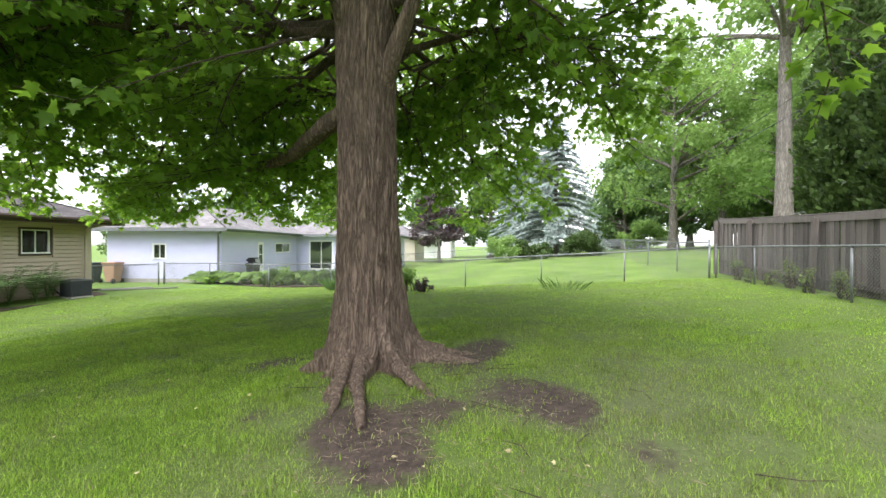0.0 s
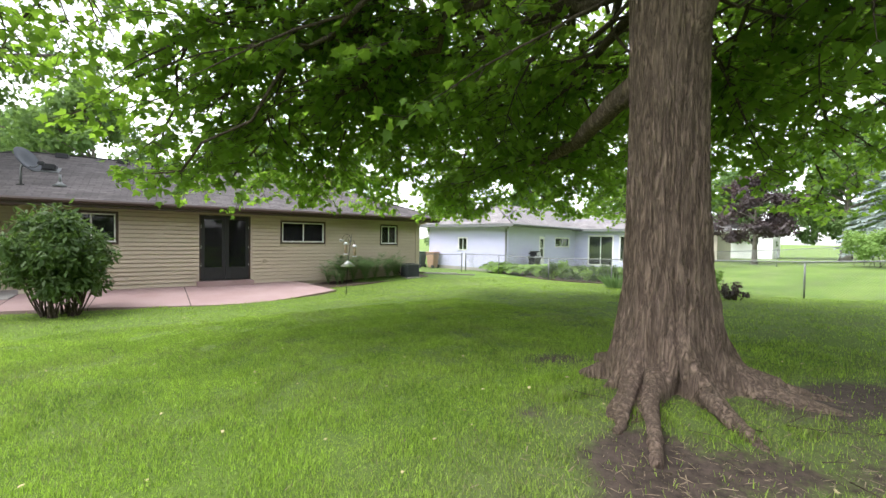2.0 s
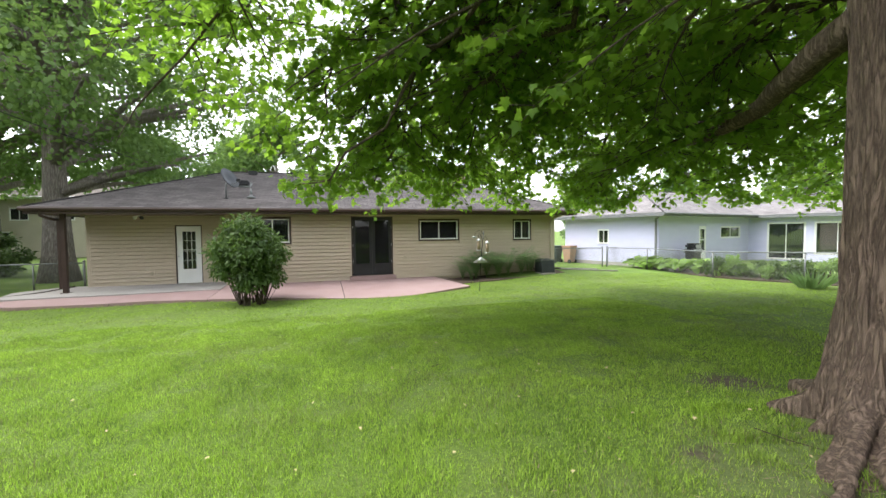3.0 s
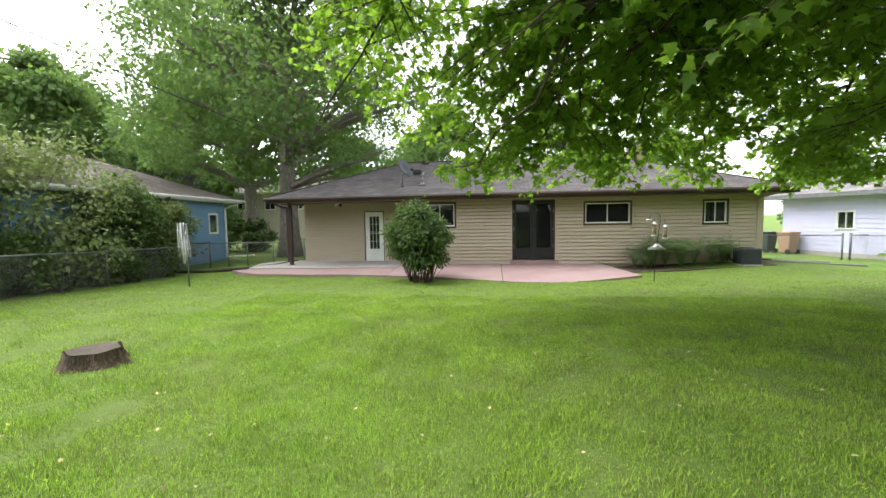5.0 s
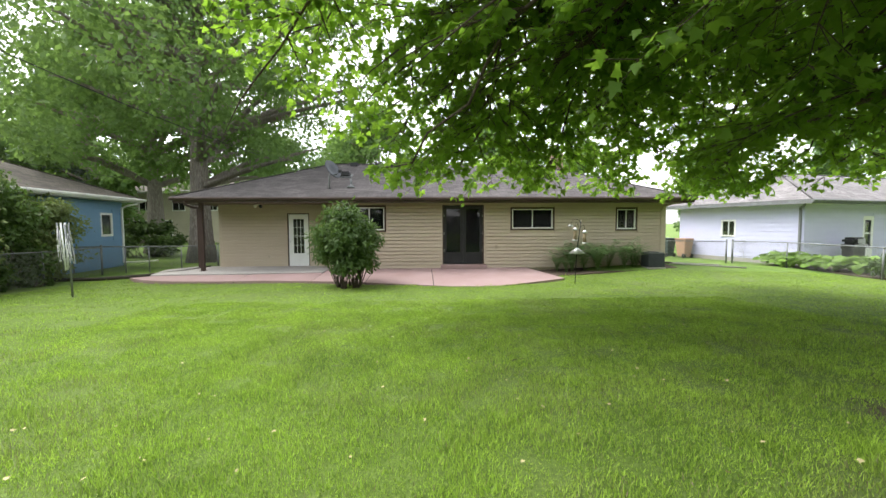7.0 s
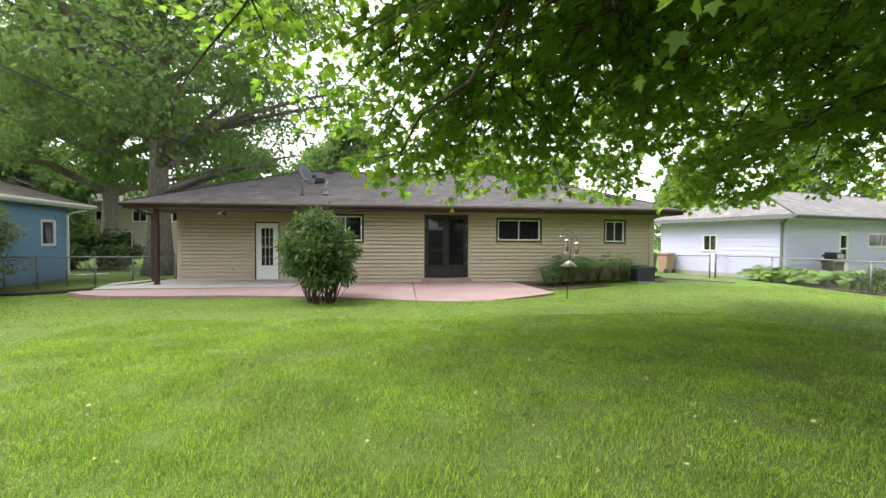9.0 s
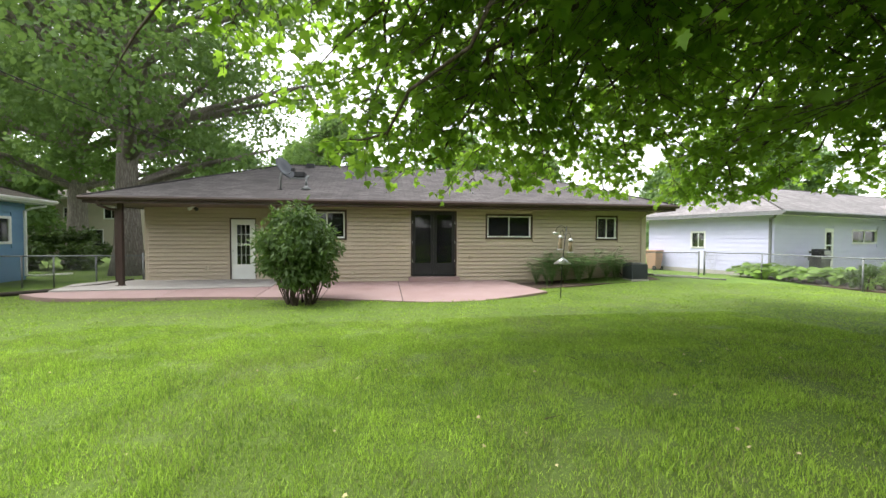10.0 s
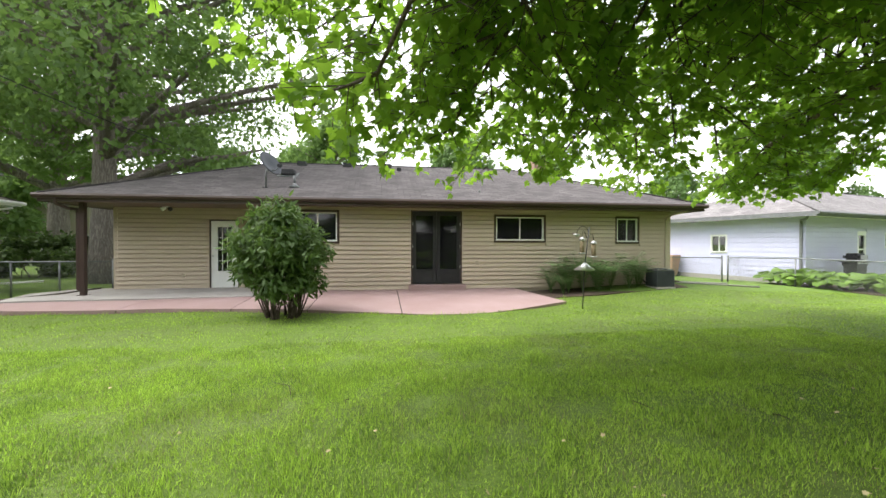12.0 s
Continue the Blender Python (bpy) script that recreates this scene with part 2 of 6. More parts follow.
M_BROWN = surface("dark_brown_metal", (0.040, 0.025, 0.020), (0.075, 0.050, 0.042), 0.45, 2, 60, 0.05)
M_SOFFIT = surface("brown_soffit", (0.12, 0.085, 0.06), (0.17, 0.125, 0.09), 0.7, 2, 40, 0.05)
M_ROOF = shingled("grey_brown_shingles", (0.058, 0.050, 0.050), (0.105, 0.092, 0.092))
M_ROOF2 = shingled("light_grey_shingles", (0.14, 0.13, 0.13), (0.215, 0.20, 0.20))
M_ROOF3 = shingled("brown_shingles", (0.085, 0.072, 0.06), (0.14, 0.12, 0.10))
M_WHITE = surface("white_paint", (0.70, 0.70, 0.68), (0.82, 0.82, 0.80), 0.45, 3, 60, 0.03)
M_VINYL = surface("white_vinyl", (0.49, 0.49, 0.65), (0.58, 0.58, 0.75), 0.5, 1, 50, 0.04, vary=0.05)
M_BLUE = surface("blue_siding", (0.13, 0.25, 0.40), (0.18, 0.32, 0.49), 0.55, 1, 50, 0.05, vary=0.1)
M_CREAM = surface("cream_siding", (0.42, 0.38, 0.30), (0.52, 0.47, 0.38), 0.6, 1, 40, 0.05)
M_CHAR = surface("charcoal_metal", (0.018, 0.018, 0.020), (0.035, 0.035, 0.038), 0.4, 4, 80, 0.04)
M_SCREEN = glassy("screen_glass", (0.010, 0.011, 0.012), 0.25)
M_GLASS = glassy("window_glass", (0.012, 0.014, 0.016), 0.35)
M_SLATE = surface("slate_metal", (0.045, 0.050, 0.058), (0.075, 0.082, 0.092), 0.45, 4, 80, 0.04)
# near-black colour stands in for the shade of the unlit rooms
M_ROOMSHADE = surface("room_shade", (0.03, 0.028, 0.026), (0.05, 0.047, 0.042), 0.9)
M_CURTAIN = surface("curtain", (0.55, 0.54, 0.50), (0.70, 0.69, 0.66), 0.9, stretch=(1, 1, 0.1))
M_PATIO = surface("red_stained_concrete", (0.240, 0.152, 0.145), (0.37, 0.272, 0.262), 0.75, 1.2, 50, 0.2, depth=0.004, vary=0.12)
M_SLAB = surface("grey_concrete", (0.27, 0.25, 0.23), (0.42, 0.40, 0.37), 0.85, 1.5, 60, 0.2, depth=0.004)
M_JOINT = surface("dark_joint", (0.03, 0.025, 0.02), (0.06, 0.05, 0.04), 0.95)
M_GALV = surface("galvanised_steel", (0.13, 0.135, 0.135), (0.25, 0.26, 0.26), 0.55, 6, 90, 0.05, metal=0.5)
M_WIRE = surface("fence_wire", (0.16, 0.165, 0.16), (0.28, 0.285, 0.28), 0.55, 6, 90, 0.0, metal=0.3)
M_FENCE = surface("weathered_boards", (0.034, 0.028, 0.026), (0.165, 0.140, 0.128), 0.9, 1.2, 7, 0.6, stretch=(9, 9, 0.5), vary=0.5)
M_BRICK = surface("chimney_brick", (0.27, 0.165, 0.12), (0.45, 0.32, 0.25), 0.9, 5, 60, 0.2, vary=0.3)
M_STUMPTOP = surface("sawn_wood", (0.035, 0.027, 0.020), (0.11, 0.088, 0.068), 0.9, 4, 40, 0.6)
M_SOIL = surface("bare_soil", (0.05, 0.035, 0.026), (0.11, 0.08, 0.06), 0.95, 4, 40, 0.6, depth=0.03)
M_BIN = surface("tan_plastic", (0.36, 0.22, 0.15), (0.45, 0.29, 0.21), 0.55, 3, 60, 0.03)
M_BINDARK = surface("green_grey_plastic", (0.045, 0.06, 0.06), (0.07, 0.09, 0.09), 0.5)
M_STEEL = surface("brushed_steel", (0.45, 0.45, 0.45), (0.62, 0.62, 0.62), 0.35, 4, 80, 0.03, metal=0.8)
M_SEED = surface("bird_seed", (0.16, 0.11, 0.06), (0.40, 0.32, 0.22), 0.9, 20, 120, 0.5)
M_STRAW = surface("dry_stems", (0.20, 0.15, 0.10), (0.40, 0.32, 0.22), 0.9)
M_LAMP = surface("frosted_white", (0.8, 0.8, 0.78), (0.85, 0.85, 0.83), 0.3)


# ---- building tools ----
def part(name, bm, material, parent=None, label=""):
    me = bpy.data.meshes.new(name)
    bm.to_mesh(me)
    bm.free()
    me.materials.append(material)
    ob = new(name, me)
    if parent is not None:
        ob.parent = parent
    if label:
        ob["label"] = label
    return ob


def thing(name, label, category, at=(0, 0, 0), turn=0.0, group="", kind=""):
    ob = new(name)
    ob.empty_display_size = 0.1
    ob.matrix_basis = pose(*at, 0, 0, turn)
    return tagged(ob, label, category, group, kind)


def box(bm, x0, x1, y0, y1, z0, z1, m=None):
    vs = [bm.verts.new((x, y, z)) for x in (x0, x1) for y in (y0, y1) for z in (z0, z1)]
    for f in ((0, 1, 3, 2), (4, 6, 7, 5), (0, 4, 5, 1), (2, 3, 7, 6), (0, 2, 6, 4), (1, 5, 7, 3)):
        bm.faces.new([vs[i] for i in f])
    if m is not None:
        bmesh.ops.transform(bm, matrix=m, verts=vs)
    return bm


def boxed(*spans, m=None, bevel=0.0):
    bm = box(bmesh.new(), *spans, m=m)
    if bevel:
        bmesh.ops.bevel(bm, geom=bm.edges[:], offset=bevel, segments=2, affect="EDGES")
    return bm


def tube(bm, points, radii, sides=8, caps=True):
    """A tube through points, with a radius at each."""
    pts = [Vector(p) for p in points]
    rings = []
    side = None
    for i, p in enumerate(pts):
        d = (pts[min(i + 1, len(pts) - 1)] - pts[max(i - 1, 0)]).normalized()
        if side is None:
            side = d.orthogonal().normalized()
        side = (side - d * side.dot(d)).normalized()
        up = d.cross(side)
        r = radii[i] if hasattr(radii, "__len__") else radii
        rings.append([bm.verts.new(p + (side * math.cos(a) + up * math.sin(a)) * r) for a in (2 * math.pi * k / sides for k in range(sides))])
    for a, c in zip(rings, rings[1:]):
        for k in range(sides):
            bm.faces.new((a[k], a[(k + 1) % sides], c[(k + 1) % sides], c[k]))
    if caps:
        bm.faces.new(rings[0][::-1])
        bm.faces.new(rings[-1])
    for f in bm.faces:
        f.smooth = True
    return bm


def tubed(points, radii, sides=8):
    return tube(bmesh.new(), points, radii, sides)


def lathe(profile, sides=20, centre=(0, 0)):
    """A turned shape from (radius, z) pairs."""
    bm = bmesh.new()
    rings = [[bm.verts.new((centre[0] + r * math.cos(2 * math.pi * k / sides), centre[1] + r * math.sin(2 * math.pi * k / sides), z)) for k in range(sides)] for r, z in profile]
    for a, c in zip(rings, rings[1:]):
        for k in range(sides):
            f = bm.faces.new((a[k], a[(k + 1) % sides], c[(k + 1) % sides], c[k]))
            f.smooth = True
    bm.faces.new(rings[0][::-1])
    bm.faces.new(rings[-1])
    return bm


MAPLE = [(0.0, -0.06), (0.16, -0.13), (0.46, -0.05), (0.34, 0.14), (0.60, 0.40), (0.26, 0.42), (0.20, 0.56), (0.0, 1.0)]
MAPLE = MAPLE + [(-x, y) for x, y in MAPLE[-2:0:-1]]
OVAL = [(0, 0), (0.26, 0.3), (0.22, 0.65), (0, 1.0), (-0.22, 0.65), (-0.26, 0.3)]
DIAMOND = [(0, 0), (0.33, 0.5), (0, 1.0), (-0.33, 0.5)]


def leaves(name, places, sizes, tips, ups, shape, material, parent=None, label="", fold=0.12):
    """One mesh of flat leaves of a given outline: where each starts, how long it is, where its tip and its face point."""
    n, k = len(places), len(shape)
    t = tips / np.linalg.norm(tips, axis=1)[:, None]
    s = np.cross(t, ups)
    s /= np.linalg.norm(s, axis=1)[:, None] + 1e-9
    u = np.cross(s, t)
    sh = np.array(shape)
    v = (places[:, None] + sizes[:, None, None] * (sh[None, :, :1] * s[:, None] + sh[None, :, 1:] * t[:, None] - fold * np.abs(sh[None, :, :1]) * u[:, None]
         - fold * (sh[None, :, 1:] ** 2) * u[:, None]))
    if k > 6:
        mid = places[:, None] + sizes[:, None, None] * 0.3 * t[:, None]
        v = np.concatenate([mid, v], 1)
        base = np.arange(n)[:, None, None] * (k + 1)
        tri = np.array([(0, 1 + i, 1 + (i + 1) % k) for i in range(k)])
        faces = (base + tri[None]).reshape(-1, 3)
    else:
        base = np.arange(n)[:, None, None] * k
        tri = np.array([(0, i, i + 1) for i in range(1, k - 1)])
        faces = (base + tri[None]).reshape(-1, 3)
    return raw_mesh(name, v.reshape(-1, 3), faces, material, parent, label)


def raw_mesh(name, verts, faces, material, parent=None, label="", smooth=False):
    me = bpy.data.meshes.new(name)
    me.vertices.add(len(verts))
    me.vertices.foreach_set("co", np.ascontiguousarray(verts, dtype=np.float32).ravel())
    w = faces.shape[1]
    me.loops.add(faces.size)
    me.loops.foreach_set("vertex_index", np.ascontiguousarray(faces, dtype=np.int32).ravel())
    me.polygons.add(len(faces))
    me.polygons.foreach_set("loop_start", np.arange(0, faces.size, w, dtype=np.int32))
    me.polygons.foreach_set("loop_total", np.full(len(faces), w, dtype=np.int32))
    me.update(calc_edges=True)
    me.materials.append(material)
    if smooth:
        me.polygons.foreach_set("use_smooth", np.ones(len(faces), dtype=bool))
    ob = new(name, me)
    if parent is not None:
        ob.parent = parent
    if label:
        ob["label"] = label
    return ob


# ---- ground ----
BARE = ((2.6, 1.36, 0.55, 0.42), (2.35, 1.0, 0.45, 0.35), (2.8, 1.65, 0.4, 0.3), (3.7, 0.4, 0.6, 0.5), (3.4, -0.05, 0.5, 0.3), (4.35, 3.5, 0.55, 0.5),
        (2.8, 2.45, 0.25, 0.2), (5.5, 0.95, 0.7, 0.45), (4.7, 1.1, 0.6, 0.4), (2.75, -0.5, 0.35, 0.25), (4.2, 2.1, 0.9, 0.9), (3.2, 1.0, 0.3, 0.3), (5.6, 2.6, 0.5, 0.5),
        (1.6, 3.35, 0.14, 0.12), (12.9, -5.0, 4.5, 0.5), (-10.2, 11.0, 0.45, 5.0))


def soil_at(x, y):
    s = sum(a * math.exp(-((x - cx) / rx) ** 2 - ((y - cy) / ry) ** 2) for (cx, cy, rx, ry), a in zip(BARE, [0.46] * 3 + [0.52, 0.48, 0.46, 0.42, 0.5, 0.46, 0.46, 0.42, 0.42, 0.42, 0.3, 0.4, 0.46]))
    return min(0.6, s)


def dry_at(x, y):
    """How thin and dry the grass is: most of all under the maple."""
    d = 0.50 * math.exp(-((x - 3.6) ** 2 + (y + 0.7) ** 2) / 10.0) + 0.42 * noise.noise(Vector((x * 0.8, y * 0.8, 31))) + 0.26 * noise.noise(Vector((x * 3.1, y * 3.1, 7)))
    return min(0.85, max(0.0, d + 0.02))


def steps(*runs):
    out = []
    for a, c, s in runs:
        out += list(np.arange(a, c, s))
    return out


GX = [-3000, -900, -300, -120, -70] + steps((-45, -14, 2.5), (-14, -1, 0.5), (-1, 7, 0.14), (7, 16, 0.4), (16, 50, 2)) + [60, 80, 120, 300, 900, 3000]
GY = [-3000, -900, -300, -120, -60] + steps((-40, -8, 2.5), (-8, -2, 0.4), (-2, 6, 0.14), (6, 18, 0.4), (18, 46, 2)) + [60, 80, 120, 300, 900, 3000]
gv = np.array([(x, y, ground_z(x, y) + (0.012 * noise.noise(Vector((x * 2, y * 2, 0))) + 0.03 * noise.noise(Vector((x * 0.5, y * 0.5, 3))) if abs(x) < 40 and abs(y) < 40 else 0)) for y in GY for x in GX])
nx = len(GX)
gf = np.array([(j * nx + i, j * nx + i + 1, (j + 1) * nx + i + 1, (j + 1) * nx + i) for j in range(len(GY) - 1) for i in range(nx - 1)])
ground = raw_mesh("ground", gv, gf, M_LAWN, smooth=True)
tagged(ground, "mown green lawn with dry and bare earth patches", "lawn", kind="structure")
soil_layer = ground.data.attributes.new("soil", "FLOAT", "POINT")
soil_layer.data.foreach_set("value", np.array([soil_at(x, y) for x, y, z in gv], dtype=np.float32))


dry_layer = ground.data.attributes.new("dry", "FLOAT", "POINT")
dry_layer.data.foreach_set("value", np.array([dry_at(x, y) if abs(x) < 40 and abs(y) < 40 else 0.1 for x, y, z in gv], dtype=np.float32))


# where blades stand, the ground is coloured darker as shade in their gaps
gap_shade_layer = ground.data.attributes.new("gap_shade", "FLOAT", "POINT")
gap_shade_layer.data.foreach_set("value", np.array([0.8 if -9.9 < x < 14.9 and -5 < y < 14.4 else 0.0 for x, y, z in gv], dtype=np.float32))


# ---- walls with siding ----
def clear_spans(a, c, z, openings, lift=0.0):
    spans, at = [], a
    for o in sorted(openings):
        if o[2] - lift < z < o[3] + lift and o[1] > at and o[0] < c:
            if o[0] > at + 0.02:
                spans.append((at, o[0]))
            at = o[1]
    if c > at + 0.02:
        spans.append((at, c))
    return spans


def sided_wall(name, label, at, turn, length, z0, z1, openings, material, lap=0.127, thick=0.16, first=None):
    """A wall along its own x, facing its own -y, with real openings and lapped boards."""
    xs = sorted({0.0, length, *[v for o in openings for v in o[:2]]})
    bm = bmesh.new()
    for a, c in zip(xs, xs[1:]):
        holes = sorted((o[2], o[3]) for o in openings if o[0] <= a + 1e-6 and o[1] >= c - 1e-6)
        low = z0
        for h0, h1 in holes:
            if h0 > low:
                box(bm, a, c, 0.0, thick, low, h0)
            low = h1
        if low < z1:
            box(bm, a, c, 0.0, thick, low, z1)
    wall = part(name, bm, material)
    wall.matrix_basis = pose(*at, 0, 0, turn)
    tagged(wall, label, "wall", kind="structure")
    z = z0 + 0.10 if first is None else first
    proud, gap = (0.060, 0.024) if lap < 0.15 else (0.036, 0.014)
    while z < z1 - 0.03:
        top = min(z + lap, z1)
        for a, c in clear_spans(0.0, length, z + lap * 0.5, openings, lap * 0.3):
            b = bmesh.new()
            vs = [b.verts.new((x, y, h)) for x in (a, c) for y, h in ((-proud, z), (-proud * 0.57, top - gap), (0.0, top - gap), (0.0, z))]
            for f in ((0, 1, 5, 4), (0, 4, 7, 3), (0, 3, 2, 1), (4, 5, 6, 7), (1, 2, 6, 5)):
                b.faces.new([vs[i] for i in f])
            bmesh.ops.recalc_face_normals(b, faces=b.faces[:])
            part("siding_board", b, material, wall)
        z += lap
    return wall


def hip_roof(name, label, corners, rise, hip, material, fascia, at=(0, 0, 0), turn=0.0, deep=0.2):
    """A hipped roof over a rectangle x0, x1, y0, y1 at the eave height z; gutters and soffit below it."""
    x0, x1, y0, y1, z = corners
    ym = (y0 + y1) / 2
    bm = bmesh.new()
    uv = bm.loops.layers.uv.new("UVMap")
    e = [bm.verts.new(p) for p in ((x0, y0, z), (x1, y0, z), (x1, y1, z), (x0, y1, z))]
    a, c = bm.verts.new((x0 + hip[0], ym, z + rise)), bm.verts.new((x1 - hip[1], ym, z + rise))
    for vs, d in (((e[0], e[1], c, a), 0), ((e[2], e[3], a, c), 0), ((e[3], e[0], a), 1), ((e[1], e[2], c), 1)):
        f = bm.faces.new(vs)
        run = math.hypot(rise, ym - y0)
        for lp in f.loops:
            v = lp.vert.co
            up = (v.z - z) / rise * run
            lp[uv].uv = (v.y if d else v.x, up)
    roof = part(name, bm, material)
    roof.matrix_basis = pose(*at, 0, 0, turn)
    tagged(roof, label, "roof", kind="structure")
    part("soffit", boxed(x0 + 0.04, x1 - 0.04, y0 + 0.04, y1 - 0.04, z - deep + 0.02, z - deep + 0.05), M_SOFFIT if fascia is M_BROWN else M_WHITE, roof)
    for spans in ((x0, x1, y0 - 0.0, y0 + 0.03), (x0, x1, y1 - 0.03, y1), (x0, x0 + 0.03, y0 + 0.032, y1 - 0.032), (x1 - 0.03, x1, y0 + 0.032, y1 - 0.032)):
        part("fascia", boxed(*spans, z - deep, z - 0.006), fascia, roof)
    bm = bmesh.new()
    prof = ((0.0, 0.0), (-0.10, 0.0), (-0.125, -0.05), (-0.09, -0.11), (0.0, -0.12))
    rows = [[bm.verts.new((x, y0 - 0.002 + p[0], z - 0.002 + p[1])) for p in prof] for x in (x0 - 0.05, x1 + 0.05)]
    for k in range(len(prof)):
        bm.faces.new((rows[0][k], rows[0][(k + 1) % 5], rows[1][(k + 1) % 5], rows[1][k]))
    bm.faces.new(rows[0][::-1])
    bm.faces.new(rows[1])
    part("gutter", bm, fascia, roof)
    for a2, b2 in (((x0, y0, z), (x0 + hip[0], ym, z + rise)), ((x1, y0, z), (x1 - hip[1], ym, z + rise)), ((x0 + hip[0], ym, z + rise), (x1 - hip[1], ym, z + rise))):
        part("ridge_cap", tubed([a2, b2], 0.035, 6), material, roof)
    return roof


def window(name, label, at, turn, w, h, trim, frame_mat, panes=2, split=True, curtain=False, border=0.07):
    """A slider window: dark outer casing, white frame and sashes, glass and a dark room behind."""
    win = tagged(new(name), label, "window", kind="structure")
    win.matrix_basis = pose(*at, 0, 0, turn)
    b = border
    for s in ((0, w, -0.03, 0.05, 0, b), (0, w, -0.03, 0.05, h - b, h), (0, b, -0.03, 0.05, b + 0.001, h - b - 0.001), (w - b, w, -0.03, 0.05, b + 0.001, h - b - 0.001)):
        part("casing", boxed(*s, bevel=0.006), trim, win)
    fr = bmesh.new()
    i, j = b, 0.032
    for s in ((i, w - i, -0.02, 0.06, i, i + j), (i, w - i, -0.02, 0.06, h - i - j, h - i), (i, i + j, -0.02, 0.06, i + j, h - i - j), (w - i - j, w - i, -0.02, 0.06, i + j, h - i - j)):
        box(fr, *s)
    frame_ob = part("window_frame", fr, frame_mat, win)
    part("window_sill", boxed(i - 0.01, w - i + 0.01, -0.055, 0.0, i - 0.012, i + 0.03, bevel=0.006), frame_mat, win)
    inner = w - 2 * (i + j)
    for k in range(panes):
        x = i + j + inner * k / panes
        part("pane", boxed(x + 0.004, x + inner / panes - 0.004, 0.02 + 0.02 * (k % 2), 0.028 + 0.02 * (k % 2), i + j, h - i - j), M_GLASS, win).visible_shadow = False
        if k and split:
            part("meeting_rail", boxed(x - 0.015, x + 0.015, -0.005, 0.05, i + j, h - i - j), frame_mat, win)
    if curtain:
        bm = bmesh.new()
        n = 40
        rows = [[bm.verts.new((i + j + inner * k / n, 0.12 + 0.02 * math.sin(k * 1.7) + 0.01 * math.sin(k * 0.6), z)) for k in range(n + 1) if abs(k / n - 0.42) > 0.06 or True] for z in (i, h - i)]
        for k in range(n):
            if not 0.30 < k / n < 0.45 and k / n > 0.16:
                bm.faces.new((rows[0][k], rows[0][k + 1], rows[1][k + 1], rows[1][k]))
        part("curtain", bm, M_CURTAIN, win)
    return win


# ---- the tan ranch house ----
FY, LY = 15.41, 16.42
WX0, WX1 = -2.55, 9.78
SOF = 2.07
front = [(1.49, 3.0, -0.14, 2.04), (3.97, 5.61, 1.09, 1.93), (7.89, 8.73, 1.06, 1.92), (-1.75, -0.53, 1.05, 2.0)]
sided_wall("wall_south", "tan vinyl lap siding on a ranch house", (WX0, FY, 0), 0, WX1 - WX0, -0.45, 2.12, [(a - WX0, c - WX0, d, e) for a, c, d, e in front], M_SIDING, first=-0.27)
sided_wall("wall_porch", "tan vinyl lap siding set back under a porch roof", (-6.85, LY, 0), 0, -2.55 + 6.85, -0.40, 2.30, [(-4.35 + 6.85, -3.53 + 6.85, -0.28, 1.75)], M_SIDING, first=-0.26)
sided_wall("wall_jog", "short tan siding return wall", (-2.55, LY, 0), -90, LY - FY - 0.165, -0.40, 2.12, [], M_SIDING)
sided_wall("wall_east", "tan siding on the end wall of the house", (WX1, FY + 0.165, 0), 90, 8.0, -0.50, 2.12, [], M_SIDING)
sided_wall("wall_west", "tan siding on the porch end wall", (-6.85, 23.6, 0), -90, 23.6 - LY - 0.165, -0.50, 2.12, [], M_SIDING)
sided_wall("wall_north", "plain tan back wall", (9.78, 23.6, 0), 180, 16.6, -0.6, 2.12, [], M_SIDING, lap=0.4)
# room surfaces behind the openings, their shade put into the colour
part_wall = part("wall_inner", boxed(-6.6, 9.6, 18.2, 18.3, -0.3, 2.1), M_ROOMSHADE)
tagged(part_wall, "inner wall of the house, coloured dark as room shade", "wall", kind="structure")
inner_floor = part("floor", box(boxed(-2.4, 9.6, 15.6, 18.2, -0.24, -0.16), -6.6, -2.41, 16.62, 18.2, -0.32, -0.28), M_ROOMSHADE)
tagged(inner_floor, "floor inside the house, coloured dark as room shade", "floor", kind="structure")
inner_top = part("ceiling", box(boxed(-2.4, 9.6, 15.6, 18.2, 2.13, 2.2), -6.6, -2.41, 16.62, 18.2, 2.13, 2.2), M_ROOMSHADE)
tagged(inner_top, "ceiling inside the house, coloured dark as room shade", "ceiling", kind="structure")
hip_roof("roof", "grey-brown asphalt shingle hip roof with dark brown gutter", (-7.55, 10.45, 14.72, 24.3, 2.26), 1.80, (4.3, 4.6), M_ROOF, M_BROWN)
for nm, x, y, wd in (("corner_board", -6.89, LY - 0.03, 0.10), ("corner_board", WX0 - 0.05, FY - 0.03, 0.09), ("corner_board", WX1 - 0.06, FY - 0.03, 0.10)):
    tagged(part(nm, boxed(x, x + wd, y, y + 0.09, -0.42, 2.06, bevel=0.006), M_TRIM), "tan vinyl corner board", "trim", kind="structure")
found = part("foundation", boxed(-2.5, 9.75, FY + 0.01, FY + 0.12, -0.75, -0.27), M_SLAB)
tagged(found, "grey concrete foundation", "foundation", kind="structure")

window("window_1", "wide white slider window with dark brown casing", (3.97, FY, 1.09), 0, 1.64, 0.84, M_BROWN, M_WHITE)
window("window_2", "small white slider window with dark casing and curtains", (7.89, FY, 1.06), 0, 0.84, 0.86, M_BROWN, M_WHITE, curtain=True)
window("window_3", "white slider window with dark casing behind a shrub", (-1.75, FY, 1.05), 0, 1.22, 0.95, M_BROWN, M_WHITE)

